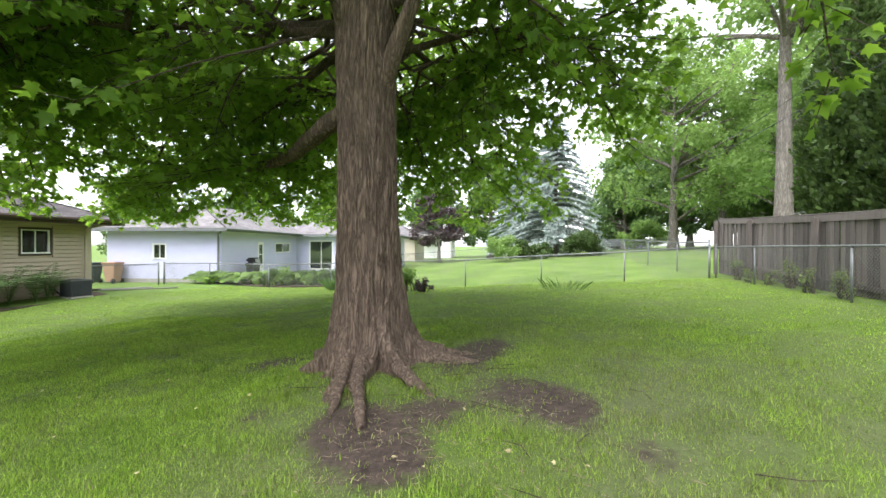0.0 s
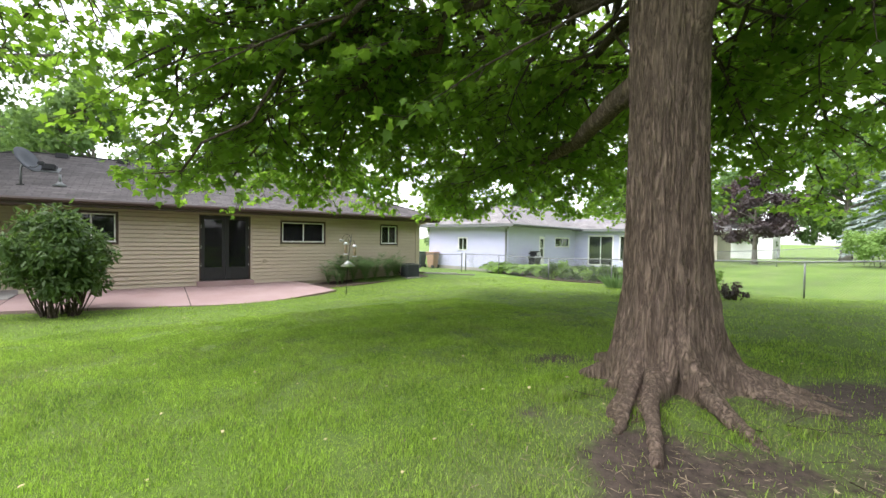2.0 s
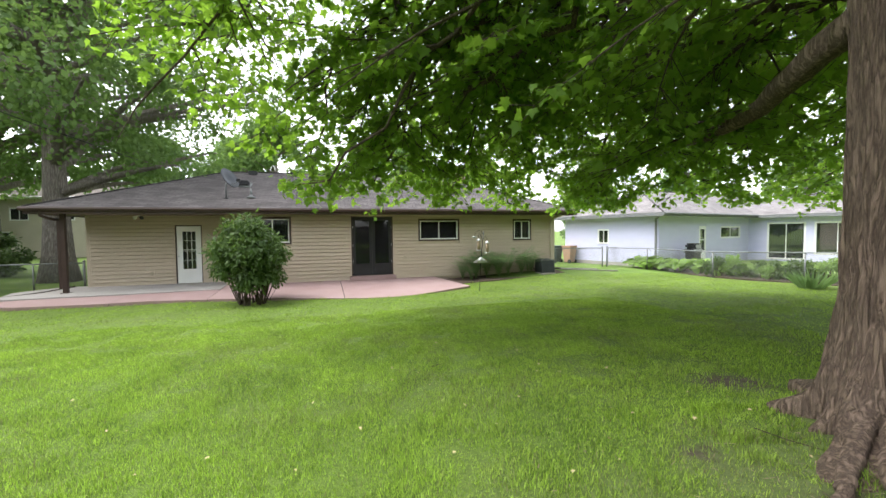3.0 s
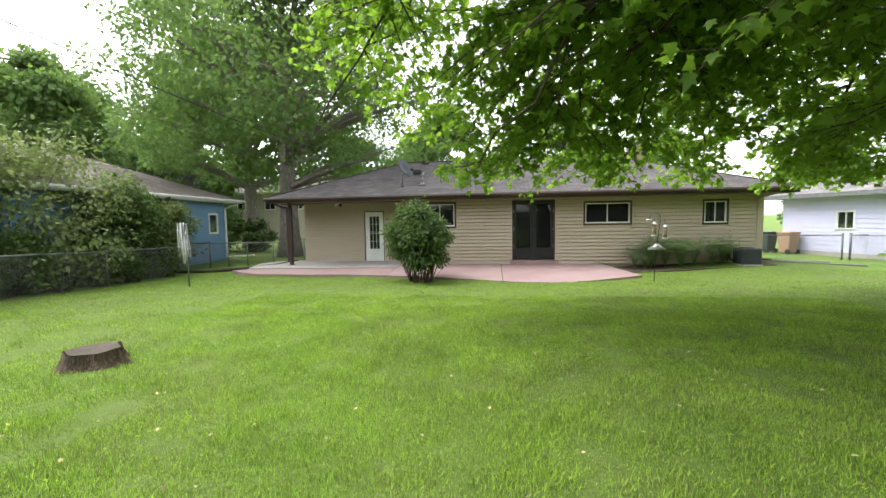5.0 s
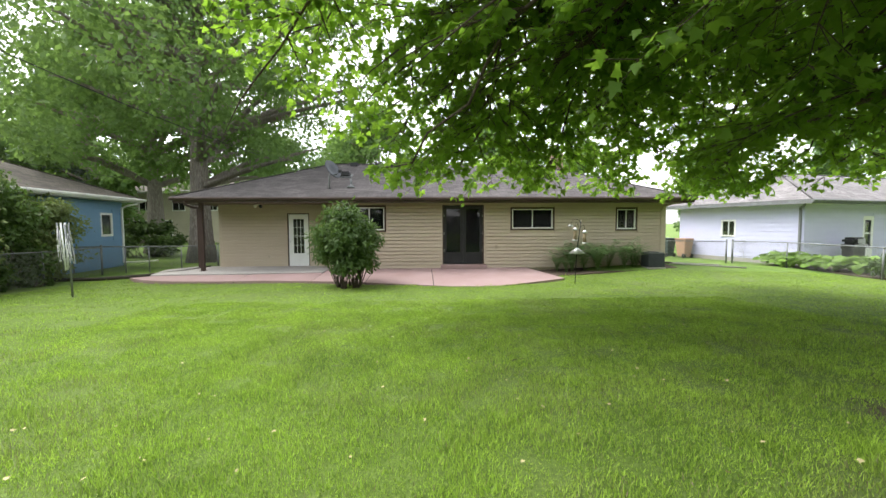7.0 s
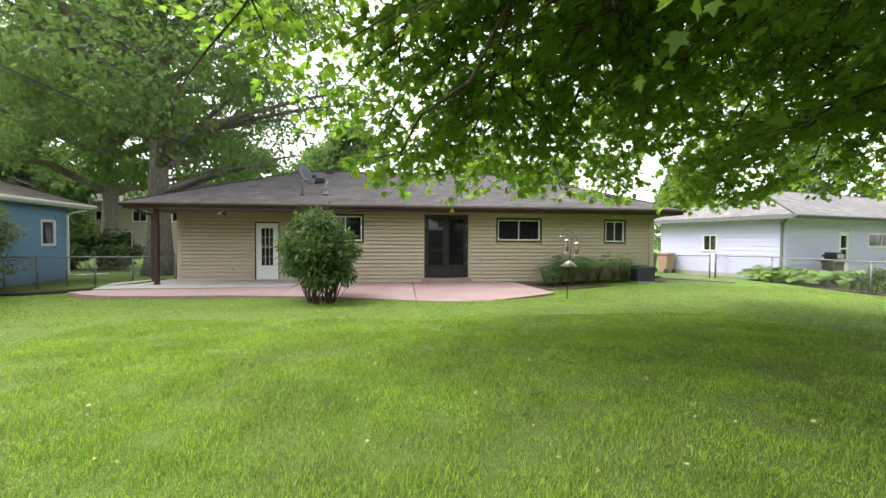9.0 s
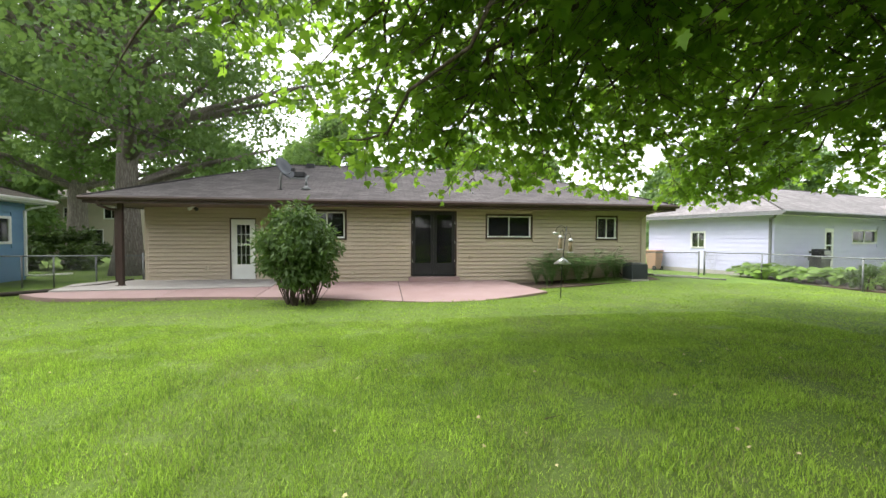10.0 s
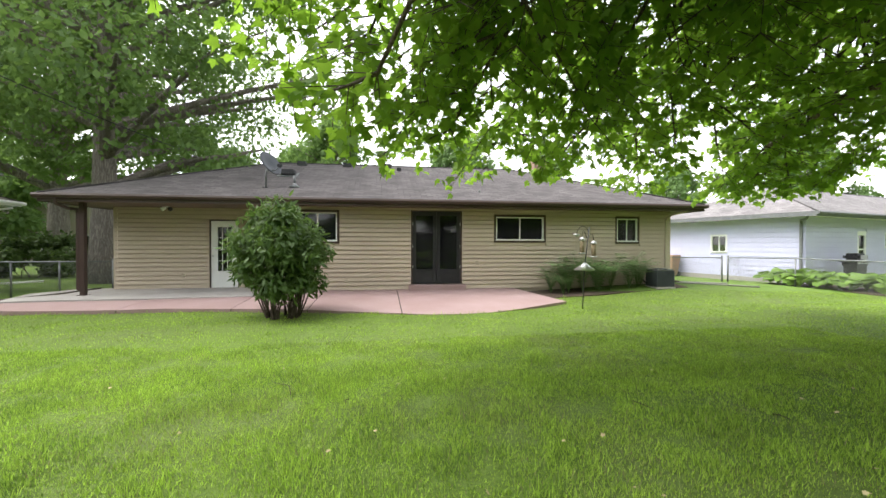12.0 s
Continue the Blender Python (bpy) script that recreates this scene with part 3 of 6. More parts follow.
# French screen doors
dd = tagged(new("door_1"), "pair of charcoal glazed storm doors", "door", kind="structure")
dd.matrix_basis = pose(1.49, FY, -0.12)
W, H = 1.51, 2.16
for s in ((0, 0.045, -0.02, 0.1, 0, H), (W - 0.045, W, -0.02, 0.1, 0, H), (0.046, W - 0.046, -0.02, 0.1, H - 0.04, H)):
    part("door_frame", boxed(*s, bevel=0.005), M_BROWN, dd)
for s in ((-0.022, -0.002, -0.025, 0.0, 0, H), (W + 0.002, W + 0.022, -0.025, 0.0, 0, H)):
    part("brickmould", boxed(*s), M_VINYL, dd)
for k in (0, 1):
    x0 = 0.05 + k * 0.706
    x1 = x0 + 0.70
    leaf = bmesh.new()
    for s in ((x0, x0 + 0.10, 0.0, 0.04, 0.01, H - 0.05), (x1 - 0.10, x1, 0.0, 0.04, 0.01, H - 0.05), (x0 + 0.1, x1 - 0.1, 0.0, 0.04, H - 0.17, H - 0.05), (x0 + 0.1, x1 - 0.1, 0.0, 0.04, 0.01, 0.42)):
        box(leaf, *s)
    bmesh.ops.bevel(leaf, geom=leaf.edges[:], offset=0.004, segments=1, affect="EDGES")
    lf = part("door_leaf", leaf, M_CHAR, dd)
    part("kick_panel", boxed(x0 + 0.13, x1 - 0.13, -0.006, 0.002, 0.08, 0.36, bevel=0.004), M_CHAR, lf)
    part("pane", boxed(x0 + 0.1, x1 - 0.1, 0.015, 0.022, 0.42, H - 0.17), M_SCREEN, lf).visible_shadow = False
    for hz in (0.45, 1.05, 1.7):
        part("hinge", boxed((x0 - 0.004) if k == 0 else (x1 - 0.012), (x0 + 0.012) if k == 0 else (x1 + 0.004), -0.012, 0.0, hz, hz + 0.09), M_STEEL, lf)
    part("door_handle", tubed([(x1 - 0.05 if k == 0 else x0 + 0.05, -0.05, 1.0), (x1 - 0.05 if k == 0 else x0 + 0.05, -0.05, 1.12)], 0.009, 8), M_CHAR, lf)
step = part("door_step", boxed(1.42, 3.07, FY - 0.30, FY - 0.005, -0.34, -0.135, bevel=0.015), M_PATIO)
tagged(step, "low red concrete doorstep", "step", kind="structure")
lamp = thing("ceiling_light", "small lit ceiling light inside the doorway", "lamp", (1.95, 17.2, 2.12))
part("shade", lathe([(0.02, -0.09), (0.12, -0.06), (0.14, 0.0)], 20), M_LAMP, lamp)

# white part-glazed door
wd = tagged(new("door_2"), "white entry door with nine-lite leaded glass", "door", kind="structure")
wd.matrix_basis = pose(-4.35, LY, -0.27)
for s in ((0, 0.035, -0.03, 0.08, 0, 2.02), (0.785, 0.82, -0.03, 0.08, 0, 2.02), (0.036, 0.784, -0.03, 0.08, 1.985, 2.02)):
    part("casing", boxed(*s, bevel=0.004), M_BROWN, wd)
bm = bmesh.new()
for s in ((0.038, 0.21, 0, 0.045, 0.01, 1.98), (0.61, 0.782, 0, 0.045, 0.01, 1.98), (0.21, 0.61, 0, 0.045, 0.01, 0.50), (0.21, 0.61, 0, 0.045, 1.80, 1.98)):
    box(bm, *s)
slab = part("door_leaf", bm, M_WHITE, wd)
part("pane", boxed(0.21, 0.61, 0.02, 0.026, 0.50, 1.80), M_GLASS, wd).visible_shadow = False
for x in (0.335, 0.475):
    part("muntin", boxed(x, x + 0.012, 0.005, 0.03, 0.50, 1.80), M_WHITE, slab)
for z in (0.80, 1.12, 1.17, 1.48):
    part("muntin", boxed(0.21, 0.61, 0.006, 0.029, z, z + 0.012), M_WHITE, slab)
part("door_handle", tubed([(0.10, -0.055, 0.95), (0.10, 0.0, 0.95)], [0.03, 0.012], 12), M_STEEL, wd)
part("threshold", boxed(0.0, 0.82, -0.08, 0.04, -0.012, 0.012), M_STEEL, wd)

# porch post with its downspout
post = thing("porch_post", "dark brown square steel porch post", "post", (-6.85, 15.16, -0.29))
part("shaft", boxed(-0.06, 0.06, -0.06, 0.06, 0.02, 2.37, bevel=0.008), M_BROWN, post)
part("base_plate", boxed(-0.11, 0.11, -0.10, 0.10, 0, 0.022, bevel=0.004), M_BROWN, post)
sp = thing("downspout", "dark brown downspout curving from the gutter", "downspout", (-7.05, 14.85, 2.15), group="downspouts")
part("elbow", tubed([(-0.12, -0.15, 0.0), (-0.12, -0.1, -0.14), (0.0, 0.12, -0.24), (0.09, 0.31, -0.25)], 0.04, 10), M_BROWN, sp)
part("pipe", boxed(0.055, 0.13, 0.27, 0.35, -2.30, -0.22, bevel=0.008), M_BROWN, sp)
sp2 = thing("downspout", "tan downspout on the house corner", "downspout", (WX1 - 0.1, FY - 0.07, -0.1), group="downspouts")
part("pipe", boxed(-0.09, -0.02, -0.03, 0.03, 0.05, 1.95, bevel=0.008), M_TRIM, sp2)
part("elbow", tubed([(-0.055, 0.0, 1.93), (-0.03, -0.15, 2.06), (0.15, -0.42, 2.14), (0.3, -0.5, 2.2)], 0.035, 8), M_TRIM, sp2)
part("outlet", tubed([(-0.055, 0, 0.06), (0.05, -0.08, -0.02), (0.3, -0.15, -0.03)], 0.035, 8), M_BROWN, sp2)

# chimney, vents and dish on the roof
ch = thing("chimney", "short brick chimney with metal flashing", "chimney", (6.95, 19.4, 3.45))
ch.scale = (0.8, 0.8, 1.0)
part("core", boxed(-0.30, 0.30, -0.30, 0.30, 0, 1.10), M_SLAB, ch)
for r in range(13):
    off = 0.10 if r % 2 else 0.0
    z = 0.22 + r * 0.067
    for k in range(3):
        x = -0.325 + k * 0.218 + off * 0.5
        part("brick", boxed(max(x, -0.325), min(x + 0.208, 0.325), -0.325, -0.30, z, z + 0.057), M_BRICK, ch)
        y = x
        for sx in (-1, 1):
            part("brick", boxed(*sorted((sx * 0.30, sx * 0.325)), max(y, -0.298), min(y + 0.208, 0.325), z, z + 0.057), M_BRICK, ch)
part("flashing", boxed(-0.36, 0.36, -0.36, 0.36, 0, 0.20, bevel=0.01), M_GALV, ch)
part("cap", boxed(-0.35, 0.35, -0.35, 0.35, 1.10, 1.16, bevel=0.01), M_SLAB, ch)
for x in (-2.25, -0.62, 0.85):
    v = thing("roof_vent", "dark box vent near the roof ridge", "roof vent", (x, 19.2, 3.90), group="roof vents")
    part("hood", boxed(-0.16, 0.16, -0.16, 0.16, 0.0, 0.17, bevel=0.02), M_CHAR, v)
v = thing("roof_vent", "small dark vent below the roof ridge", "roof vent", (1.27, 18.6, 3.71), group="roof vents")
part("hood", boxed(-0.08, 0.08, -0.08, 0.08, 0.0, 0.13, bevel=0.015), M_CHAR, v)
v = thing("roof_vent", "wide dark box vent on the roof slope", "roof vent", (-2.35, 17.4, 3.24), group="roof vents")
part("hood", boxed(-0.22, 0.22, -0.20, 0.20, 0.03, 0.20, bevel=0.025), M_CHAR, v)
part("flange", boxed(-0.30, 0.30, -0.28, 0.28, 0.0, 0.035, m=pose(0, 0, 0.02, 20.6, 0, 0)), M_GALV, v)
v = thing("plumbing_vent", "vent stack with a pale metal cone", "roof vent", (-1.85, 15.9, 2.66))
part("cone", lathe([(0.20, 0.0), (0.06, 0.10), (0.045, 0.14)], 16), M_GALV, v)
part("pipe", tubed([(0, 0, 0.1), (0, 0, 0.34)], 0.035, 10), M_GALV, v)
v = thing("plumbing_vent", "small vent stub on the roof slope", "roof vent", (3.6, 15.7, 2.58))
part("pipe", tubed([(0, 0, 0.0), (0, 0, 0.12)], 0.03, 10), M_GALV, v)

dish = thing("satellite_dish", "grey satellite dish on a roof mast", "satellite dish", (-2.6, 15.75, 2.62))
part("mast", tubed([(0, 0, 0), (0, 0, 0.45), (0.02, 0.05, 0.58)], 0.025, 8), M_GALV, dish)
part("foot", boxed(-0.08, 0.08, -0.08, 0.08, -0.03, 0.02), M_CHAR, dish)
prof = [(0.0 + 0.37 * k / 6, 0.11 * (k / 6) ** 2) for k in range(7)]
bowl = lathe([(max(r, 0.004), z) for r, z in prof] + [(0.36, 0.125), (0.18, 0.05), (0.004, 0.02)], 28)
bmesh.ops.transform(bowl, matrix=pose(0.05, 0.05, 0.66, 62, 0, 62), verts=bowl.verts)
part("reflector", bowl, M_SLATE, dish)
part("arm", tubed([(0.03, 0.05, 0.52), (0.30, -0.12, 0.50), (0.42, -0.2, 0.60)], 0.016, 6), M_GALV, dish)
part("receiver", boxed(0.36, 0.50, -0.26, -0.16, 0.56, 0.66, bevel=0.02), M_CHAR, dish)

# floodlight, outlets
fl = thing("floodlight", "twin-head floodlight under the porch soffit", "lamp", (-5.1, 15.6, 2.05))
part("base_plate", lathe([(0.06, -0.03), (0.06, 0.0)], 14), M_WHITE, fl)
for s in (-1, 1):
    h = lathe([(0.02, 0), (0.05, 0.05), (0.055, 0.12), (0.045, 0.125)], 14)
    bmesh.ops.transform(h, matrix=pose(s * 0.03, 0, -0.03, 120, 0, s * 60), verts=h.verts)
    part("lamp_head", h, M_CHAR if s > 0 else M_WHITE, fl)
for x, y, z in ((-5.05, LY - 0.02, 0.05), (3.45, FY - 0.02, 0.42), (-0.35, FY - 0.02, -0.06)):
    o = thing("outlet_box", "small weatherproof outlet cover on siding", "outlet", (x, y, z), group="outlet boxes")
    part("cover", boxed(-0.05, 0.05, -0.04, 0.0, 0, 0.13, bevel=0.008), M_TRIM, o)


# ---- patio ----
def slab_from(outline, thick, zfun):
    bm = bmesh.new()
    top = [bm.verts.new((x, y, zfun(x, y))) for x, y in outline]
    low = [bm.verts.new((x, y, zfun(x, y) - thick)) for x, y in outline]
    bm.faces.new(top)
    for k in range(len(outline)):
        j = (k + 1) % len(outline)
        bm.faces.new((top[k], low[k], low[j], top[j]))
    bmesh.ops.recalc_face_normals(bm, faces=bm.faces[:])
    return bm


def patio_z(x, y):
    return -0.275 - 0.045 * (15.4 - y)


EDGE = ((-8.5, 13.95), (-7.8, 13.5), (-7.0, 13.25), (-5.5, 13.15), (-4.0, 13.2), (-2.4, 13.0), (-1.3, 12.85), (-0.25, 12.55), (0.8, 12.25), (1.6, 12.02), (2.3, 11.95), (3.0, 12.05), (3.6, 12.28), (4.4, 12.7), (5.2, 13.1))


def front_edge(x):
    return float(np.interp(x, [p[0] for p in EDGE], [p[1] for p in EDGE]))


patio = tagged(new("patio"), "rust-red stained concrete patio with joints", "patio", kind="structure")
cuts = [-8.5, -4.95, -2.6, -0.95, 1.08, 5.2]
for a, c in zip(cuts, cuts[1:]):
    xs = [a + 0.012] + [p[0] for p in EDGE if a < p[0] < c] + [c - 0.012]
    back = 14.55 if c < -2.5 else FY - 0.01
    if c > 5:
        pts = [(x, front_edge(x)) for x in xs] + [(4.55, 15.39), (a + 0.012, 15.39)]
    elif a < -8:
        pts = [(x, front_edge(x)) for x in xs] + [(c - 0.012, 14.35), (-7.2, 14.30), (-8.0, 14.20)]
    else:
        pts = [(x, front_edge(x)) for x in xs] + [(c - 0.012, back), (a + 0.012, back)]
    part("slab", slab_from(pts, 0.12, patio_z), M_PATIO, patio)
porch = [(-8.05, 14.23), (-7.2, 14.33), (-4.95, 14.38), (-2.62, 14.57), (-2.62, 16.40), (-7.7, 16.6), (-8.4, 15.6)]
part("slab", slab_from(porch, 0.12, lambda x, y: -0.262 - 0.02 * (16 - y)), M_SLAB, patio, "pale grey porch slab")
part("joint", slab_from([(x, front_edge(x) + 0.02) for x in np.linspace(-8.3, 5.0, 30)] + [(4.5, 15.38), (-2.6, 15.38), (-2.6, 14.6), (-8.0, 14.25)], 0.05, lambda x, y: patio_z(x, y) - 0.012), M_JOINT, patio)
edging = thing("edging", "dark landscape edging along the porch slab", "edging", (0, 0, 0))
part("strip", tubed([(-11.2, 14.2, -0.42), (-9.6, 14.15, -0.40), (-8.5, 14.6, -0.36), (-7.6, 15.4, -0.30), (-7.3, 16.5, -0.27)], 0.06, 6), M_JOINT, edging)


# ---- chain-link fences ----
def fence(label, points, high=1.0, thick_ends=True, gate=None, wire=True, top=None):
    """Posts at points, a top rail from post to post and woven wire below it."""
    th = thing("chain_link_fence", label, "fence", group="chain-link fences")
    tops = []
    for k, (x, y) in enumerate(points):
        z = ground_z(x, y)
        end = k in (0, len(points) - 1)
        r = 0.034 if end and thick_ends else 0.024
        part("post", tubed([(x, y, z - 0.1), (x, y, z + high + (0.05 if end else -0.02))], r, 8), M_GALV, th)
        part("post_cap", lathe([(r * 1.2, 0), (r * 1.25, 0.02), (r * 0.6, 0.05)], 8, (0, 0)), M_GALV, th).location = (x, y, z + high + (0.04 if end else -0.03))
        tops.append(Vector((x, y, z + high)))
    bm = tubed(tops, 0.02, 8)
    part("top_rail", bm, M_GALV, th)
    if wire:
        vs, fs = [], []
        for a, c in zip(tops, tops[1:]):
            run = (c - a)
            length = Vector((run.x, run.y, 0)).length
            d = Vector((run.x, run.y, 0)) / length
            nrm = Vector((-d.y, d.x, 0))
            fall = (c.z - a.z) / length
            n = int((length + high) / 0.072)
            for sgn in (1, -1):
                for k in range(n):
                    s0 = k * 0.072 - (high if sgn > 0 else 0)
                    s1 = s0 + high * (1 if sgn > 0 else 1)
                    h0, h1 = (0.0, 1.0) if sgn > 0 else (1.0, 0.0)
                    c0, c1 = max(s0, 0.0), min(s1, length)
                    if c1 - c0 < 0.03:
                        continue
                    g0, g1 = h0 + (h1 - h0) * (c0 - s0) / (s1 - s0), h0 + (h1 - h0) * (c1 - s0) / (s1 - s0)
                    p = a + d * c0 + Vector((0, 0, fall * c0 - high + 0.03 + g0 * (high - 0.05)))
                    q = a + d * c1 + Vector((0, 0, fall * c1 - high + 0.03 + g1 * (high - 0.05)))
                    w = Vector((0, 0, 0.0016)) + d * 0.0016 * (-sgn)
                    o = len(vs)
                    vs += [p - w, p + w, q + w, q - w]
                    fs.append((o, o + 1, o + 2, o + 3))
        tagged(raw_mesh("wire_mesh", np.array([tuple(v) for v in vs]), np.array(fs), M_WIRE, th), kind="stuff")
    return th


east = [(15.0, 18.6), (15.0, 15.8), (15.0, 12.5), (15.0, 9.37), (15.0, 6.4), (15.0, 3.57), (15.0, 0.77), (15.0, -1.98), (15.0, -4.5)]
fence("galvanised chain-link fence between two lawns", east)
fence("galvanised chain-link fence before a wooden fence", [(14.86, -4.64), (12.45, -4.75), (8.95, -4.85), (5.8, -4.95), (2.6, -5.05)], thick_ends=False)
fence("galvanised chain-link fence round the next garden", [(15.3, -4.58), (18.0, -4.3), (21.5, -3.9), (25.5, -3.4), (30, -2.8), (36, -2.2)], high=1.15, thick_ends=False)
fence("rail and gate posts beside the house", [(9.95, 18.9), (14.72, 18.6)])
fence("chain-link gate section by the white house", [(15.1, 18.7), (17.2, 19.7)])
fence("chain-link fence beside overgrown shrubs", [(-9.3, -1.0), (-9.5, 2.0), (-9.65, 4.9), (-9.8, 7.84), (-10.05, 10.7), (-10.4, 13.2), (-10.8, 15.9)])
fence("chain-link fence and gate by the porch", [(-14.5, 16.2), (-12.2, 16.4), (-10.4, 16.5), (-9.6, 16.6), (-8.5, 16.75), (-7.2, 16.9)])
fence("distant chain-link fence across the lawns", [(33, 14), (33, 9), (33.5, 4), (34, -1), (40, -14), (46, -22)], high=1.1)

# ---- weathered wooden fence ----
wf = thing("wooden_fence", "weathered grey board fence with rails and leaning posts", "fence")
x = 16.45
fy = lambda x: -5.25 - (14.6 - x) * 0.012
shared = {}
while x > -3.0:
    wdt = 0.138
    zt = float(np.interp(x, [-3, 7.8, 9.4, 14.6, 16.5], [1.95, 2.02, 2.04, 2.26, 2.38])) + R.uniform(-0.012, 0.012)
    zb = ground_z(x, -5.2) + 0.03
    key = round((zt - zb) * 50)
    if key not in shared:
        bm = boxed(0, wdt, -0.009, 0.009, 0, key / 50)
        me = bpy.data.meshes.new("board")
        bm.to_mesh(me)
        bm.free()
        me.materials.append(M_FENCE)
        shared[key] = me
    ob = new("board", shared[key])
    ob.parent = wf
    ob.matrix_basis = pose(x - wdt, fy(x) + R.uniform(-0.010, 0.004), zb, R.uniform(-0.6, 0.6), R.uniform(-0.5, 0.5), R.uniform(-1, 1))
    x -= R.uniform(0.144, 0.158)
for za in (0.35, 1.55):
    for a, c in ((16.4, 13.8), (13.8, 10.85), (10.85, 8.2), (8.2, 5.8), (5.8, 3.4), (3.4, 0.5), (0.5, -3.0)):
        z0, z1 = (float(np.interp(q, [-3, 7.8, 9.4, 14.6, 16.5], [1.95, 2.02, 2.04, 2.26, 2.38])) - (0.085 if za > 1 else 1.42) for q in (a, c))
        bm = boxed(0, 1, -0.02, 0.02, -0.07 if za > 1 else -0.045, 0.07 if za > 1 else 0.045)
        ln = a - c
        bmesh.ops.transform(bm, matrix=Matrix.Translation((c, fy(c) + 0.035, z1)) @ Matrix.Rotation(-math.atan2(z0 - z1, ln), 4, "Y") @ Matrix.Diagonal((ln, 1, 1, 1)), verts=bm.verts)
        part("rail", bm, M_FENCE, wf)
for x, lean in ((16.4, 0), (13.8, 1.5), (10.85, -4.5), (8.2, 1), (5.8, 0), (3.4, -1), (0.5, 0.5)):
    z = ground_z(x, -5)
    h = float(np.interp(x, [-3, 7.8, 9.4, 14.6, 16.5], [1.95, 2.02, 2.04, 2.26, 2.38])) - z - 0.06
    part("post", boxed(-0.055, 0.055, -0.05, 0.05, -0.1, h, m=pose(x, fy(x) + 0.11, z, 0, lean, 0), bevel=0.01), M_FENCE, wf)
part("cap_rail", tubed([(16.5, fy(16.5), 2.39), (14.6, fy(14.6), 2.27), (9.4, fy(9.4), 2.05), (7.8, fy(7.8), 2.03), (-3, fy(-3), 1.96)], 0.02, 4), M_FENCE, wf)


# ---- the white house next door ----
def white_house():
    A, S, T = 14.5, (16.7, 16.9), 104.5
    u = Vector((math.cos(radians(T)), math.sin(radians(T)), 0))
    v = Vector((math.sin(radians(T)), -math.cos(radians(T)), 0))
    base = -0.55
    F = Vector((*S, 0)) + u * 6.0
    sided_wall("wall_garage", "white-blue vinyl siding on the next house", (F.x, F.y, 0), T + 180, 6.0, base, 2.12, [(2.40, 3.16, 0.66, 1.50)], M_VINYL, lap=0.2)
    w = F - u * 2.40
    window("window_4", "small white slider window in white siding", (w.x, w.y, 0.66), T + 180, 0.76, 0.84, M_WHITE, M_WHITE, border=0.05)
    sided_wall("wall_side", "white-blue vinyl siding beside a grill", (S[0], S[1], 0), T - 90, 9.74, base, 2.12, [(3.84, 4.59, -0.3, 1.62), (6.2, 8.6, 0.9, 1.6)], M_VINYL, lap=0.2)
    p = Vector((*S, 0)) + v * 6.2
    window("window_5", "white window in pale siding", (p.x, p.y, 0.9), T - 90, 2.4, 0.7, M_WHITE, M_WHITE, border=0.05)
    p = Vector((*S, 0)) + v * 3.84
    d = tagged(new("door_3"), "white side door with a glass upper half", "door", kind="structure")
    d.matrix_basis = pose(p.x, p.y, -0.3, 0, 0, T - 90)
    bm = bmesh.new()
    for s in ((0, 0.14, -0.02, 0.05, 0, 1.92), (0.61, 0.75, -0.02, 0.05, 0, 1.92), (0.14, 0.61, -0.02, 0.05, 0, 0.55), (0.14, 0.61, -0.02, 0.05, 1.74, 1.92), (0.14, 0.61, -0.02, 0.05, 1.12, 1.18)):
        box(bm, *s)
    part("door_leaf", bm, M_WHITE, d)
    part("pane", boxed(0.14, 0.61, 0.01, 0.02, 0.55, 1.74), M_GLASS, d)
    Q = Vector((*S, 0)) + v * 9.74
    sided_wall("wall_patio", "white siding with a patio slider", (Q.x, Q.y, 0), T + 180, 7.0, base, 2.12, [(0.98, 2.82, -0.40, 1.80), (3.18, 6.0, -0.05, 1.80)], M_VINYL, lap=0.2)
    for nm, off, w_, zb, h_, lab in (("door_4", 0.98, 1.84, -0.40, 2.20, "white-framed sliding patio door"), ("window_6", 3.18, 2.82, -0.05, 1.85, "wide white-framed picture window")):
        p = Q - u * off
        window(nm, lab, (p.x, p.y, zb), T + 180, w_, h_, M_WHITE, M_WHITE, panes=2 if nm == "door_4" else 3, border=0.06)
    # far walls and roof in the frame of the garage wall
    Rf = Q - u * 7.0
    sided_wall("wall_far", "plain far wall of the white house", (Rf.x, Rf.y, 0), T - 90, 9, base, 2.12, [], M_VINYL, lap=0.5)
    hip_roof("roof", "light grey shingle hip roof with grey gutter", (-0.65, 21.0, -0.65, 6.6, 2.28), 1.55, (3.6, 3.6), M_ROOF2, M_GALV, (S[0], S[1], 0.0), T - 90, deep=0.18)
    hip_roof("roof", "light grey shingle roof over the rear wing", (9.1, 18.0, -7.6, 3.2, 2.26), 1.5, (4.2, 4.2), M_ROOF2, M_GALV, (S[0], S[1], 0.0), T - 90, deep=0.18)
    st = part("foundation", boxed(-0.05, 6.02, -0.045, 0.0, base, base + 0.22), M_SLAB)
    st.matrix_basis = pose(F.x, F.y, 0, 0, 0, T + 180)
    tagged(st, "pale concrete foundation strip", "foundation", kind="structure")
    dsp = thing("downspout", "grey downspout on the white house corner", "downspout", (S[0], S[1], 0), T + 180, group="downspouts")
    part("pipe", boxed(-0.13, -0.04, -0.10, -0.03, -0.4, 1.86, bevel=0.008), M_GALV, dsp)
    part("elbow", tubed([(-0.085, -0.065, 1.85), (-0.05, -0.16, 1.97), (0.25, -0.42, 2.03), (0.35, -0.55, 2.14)], 0.045, 8), M_GALV, dsp)
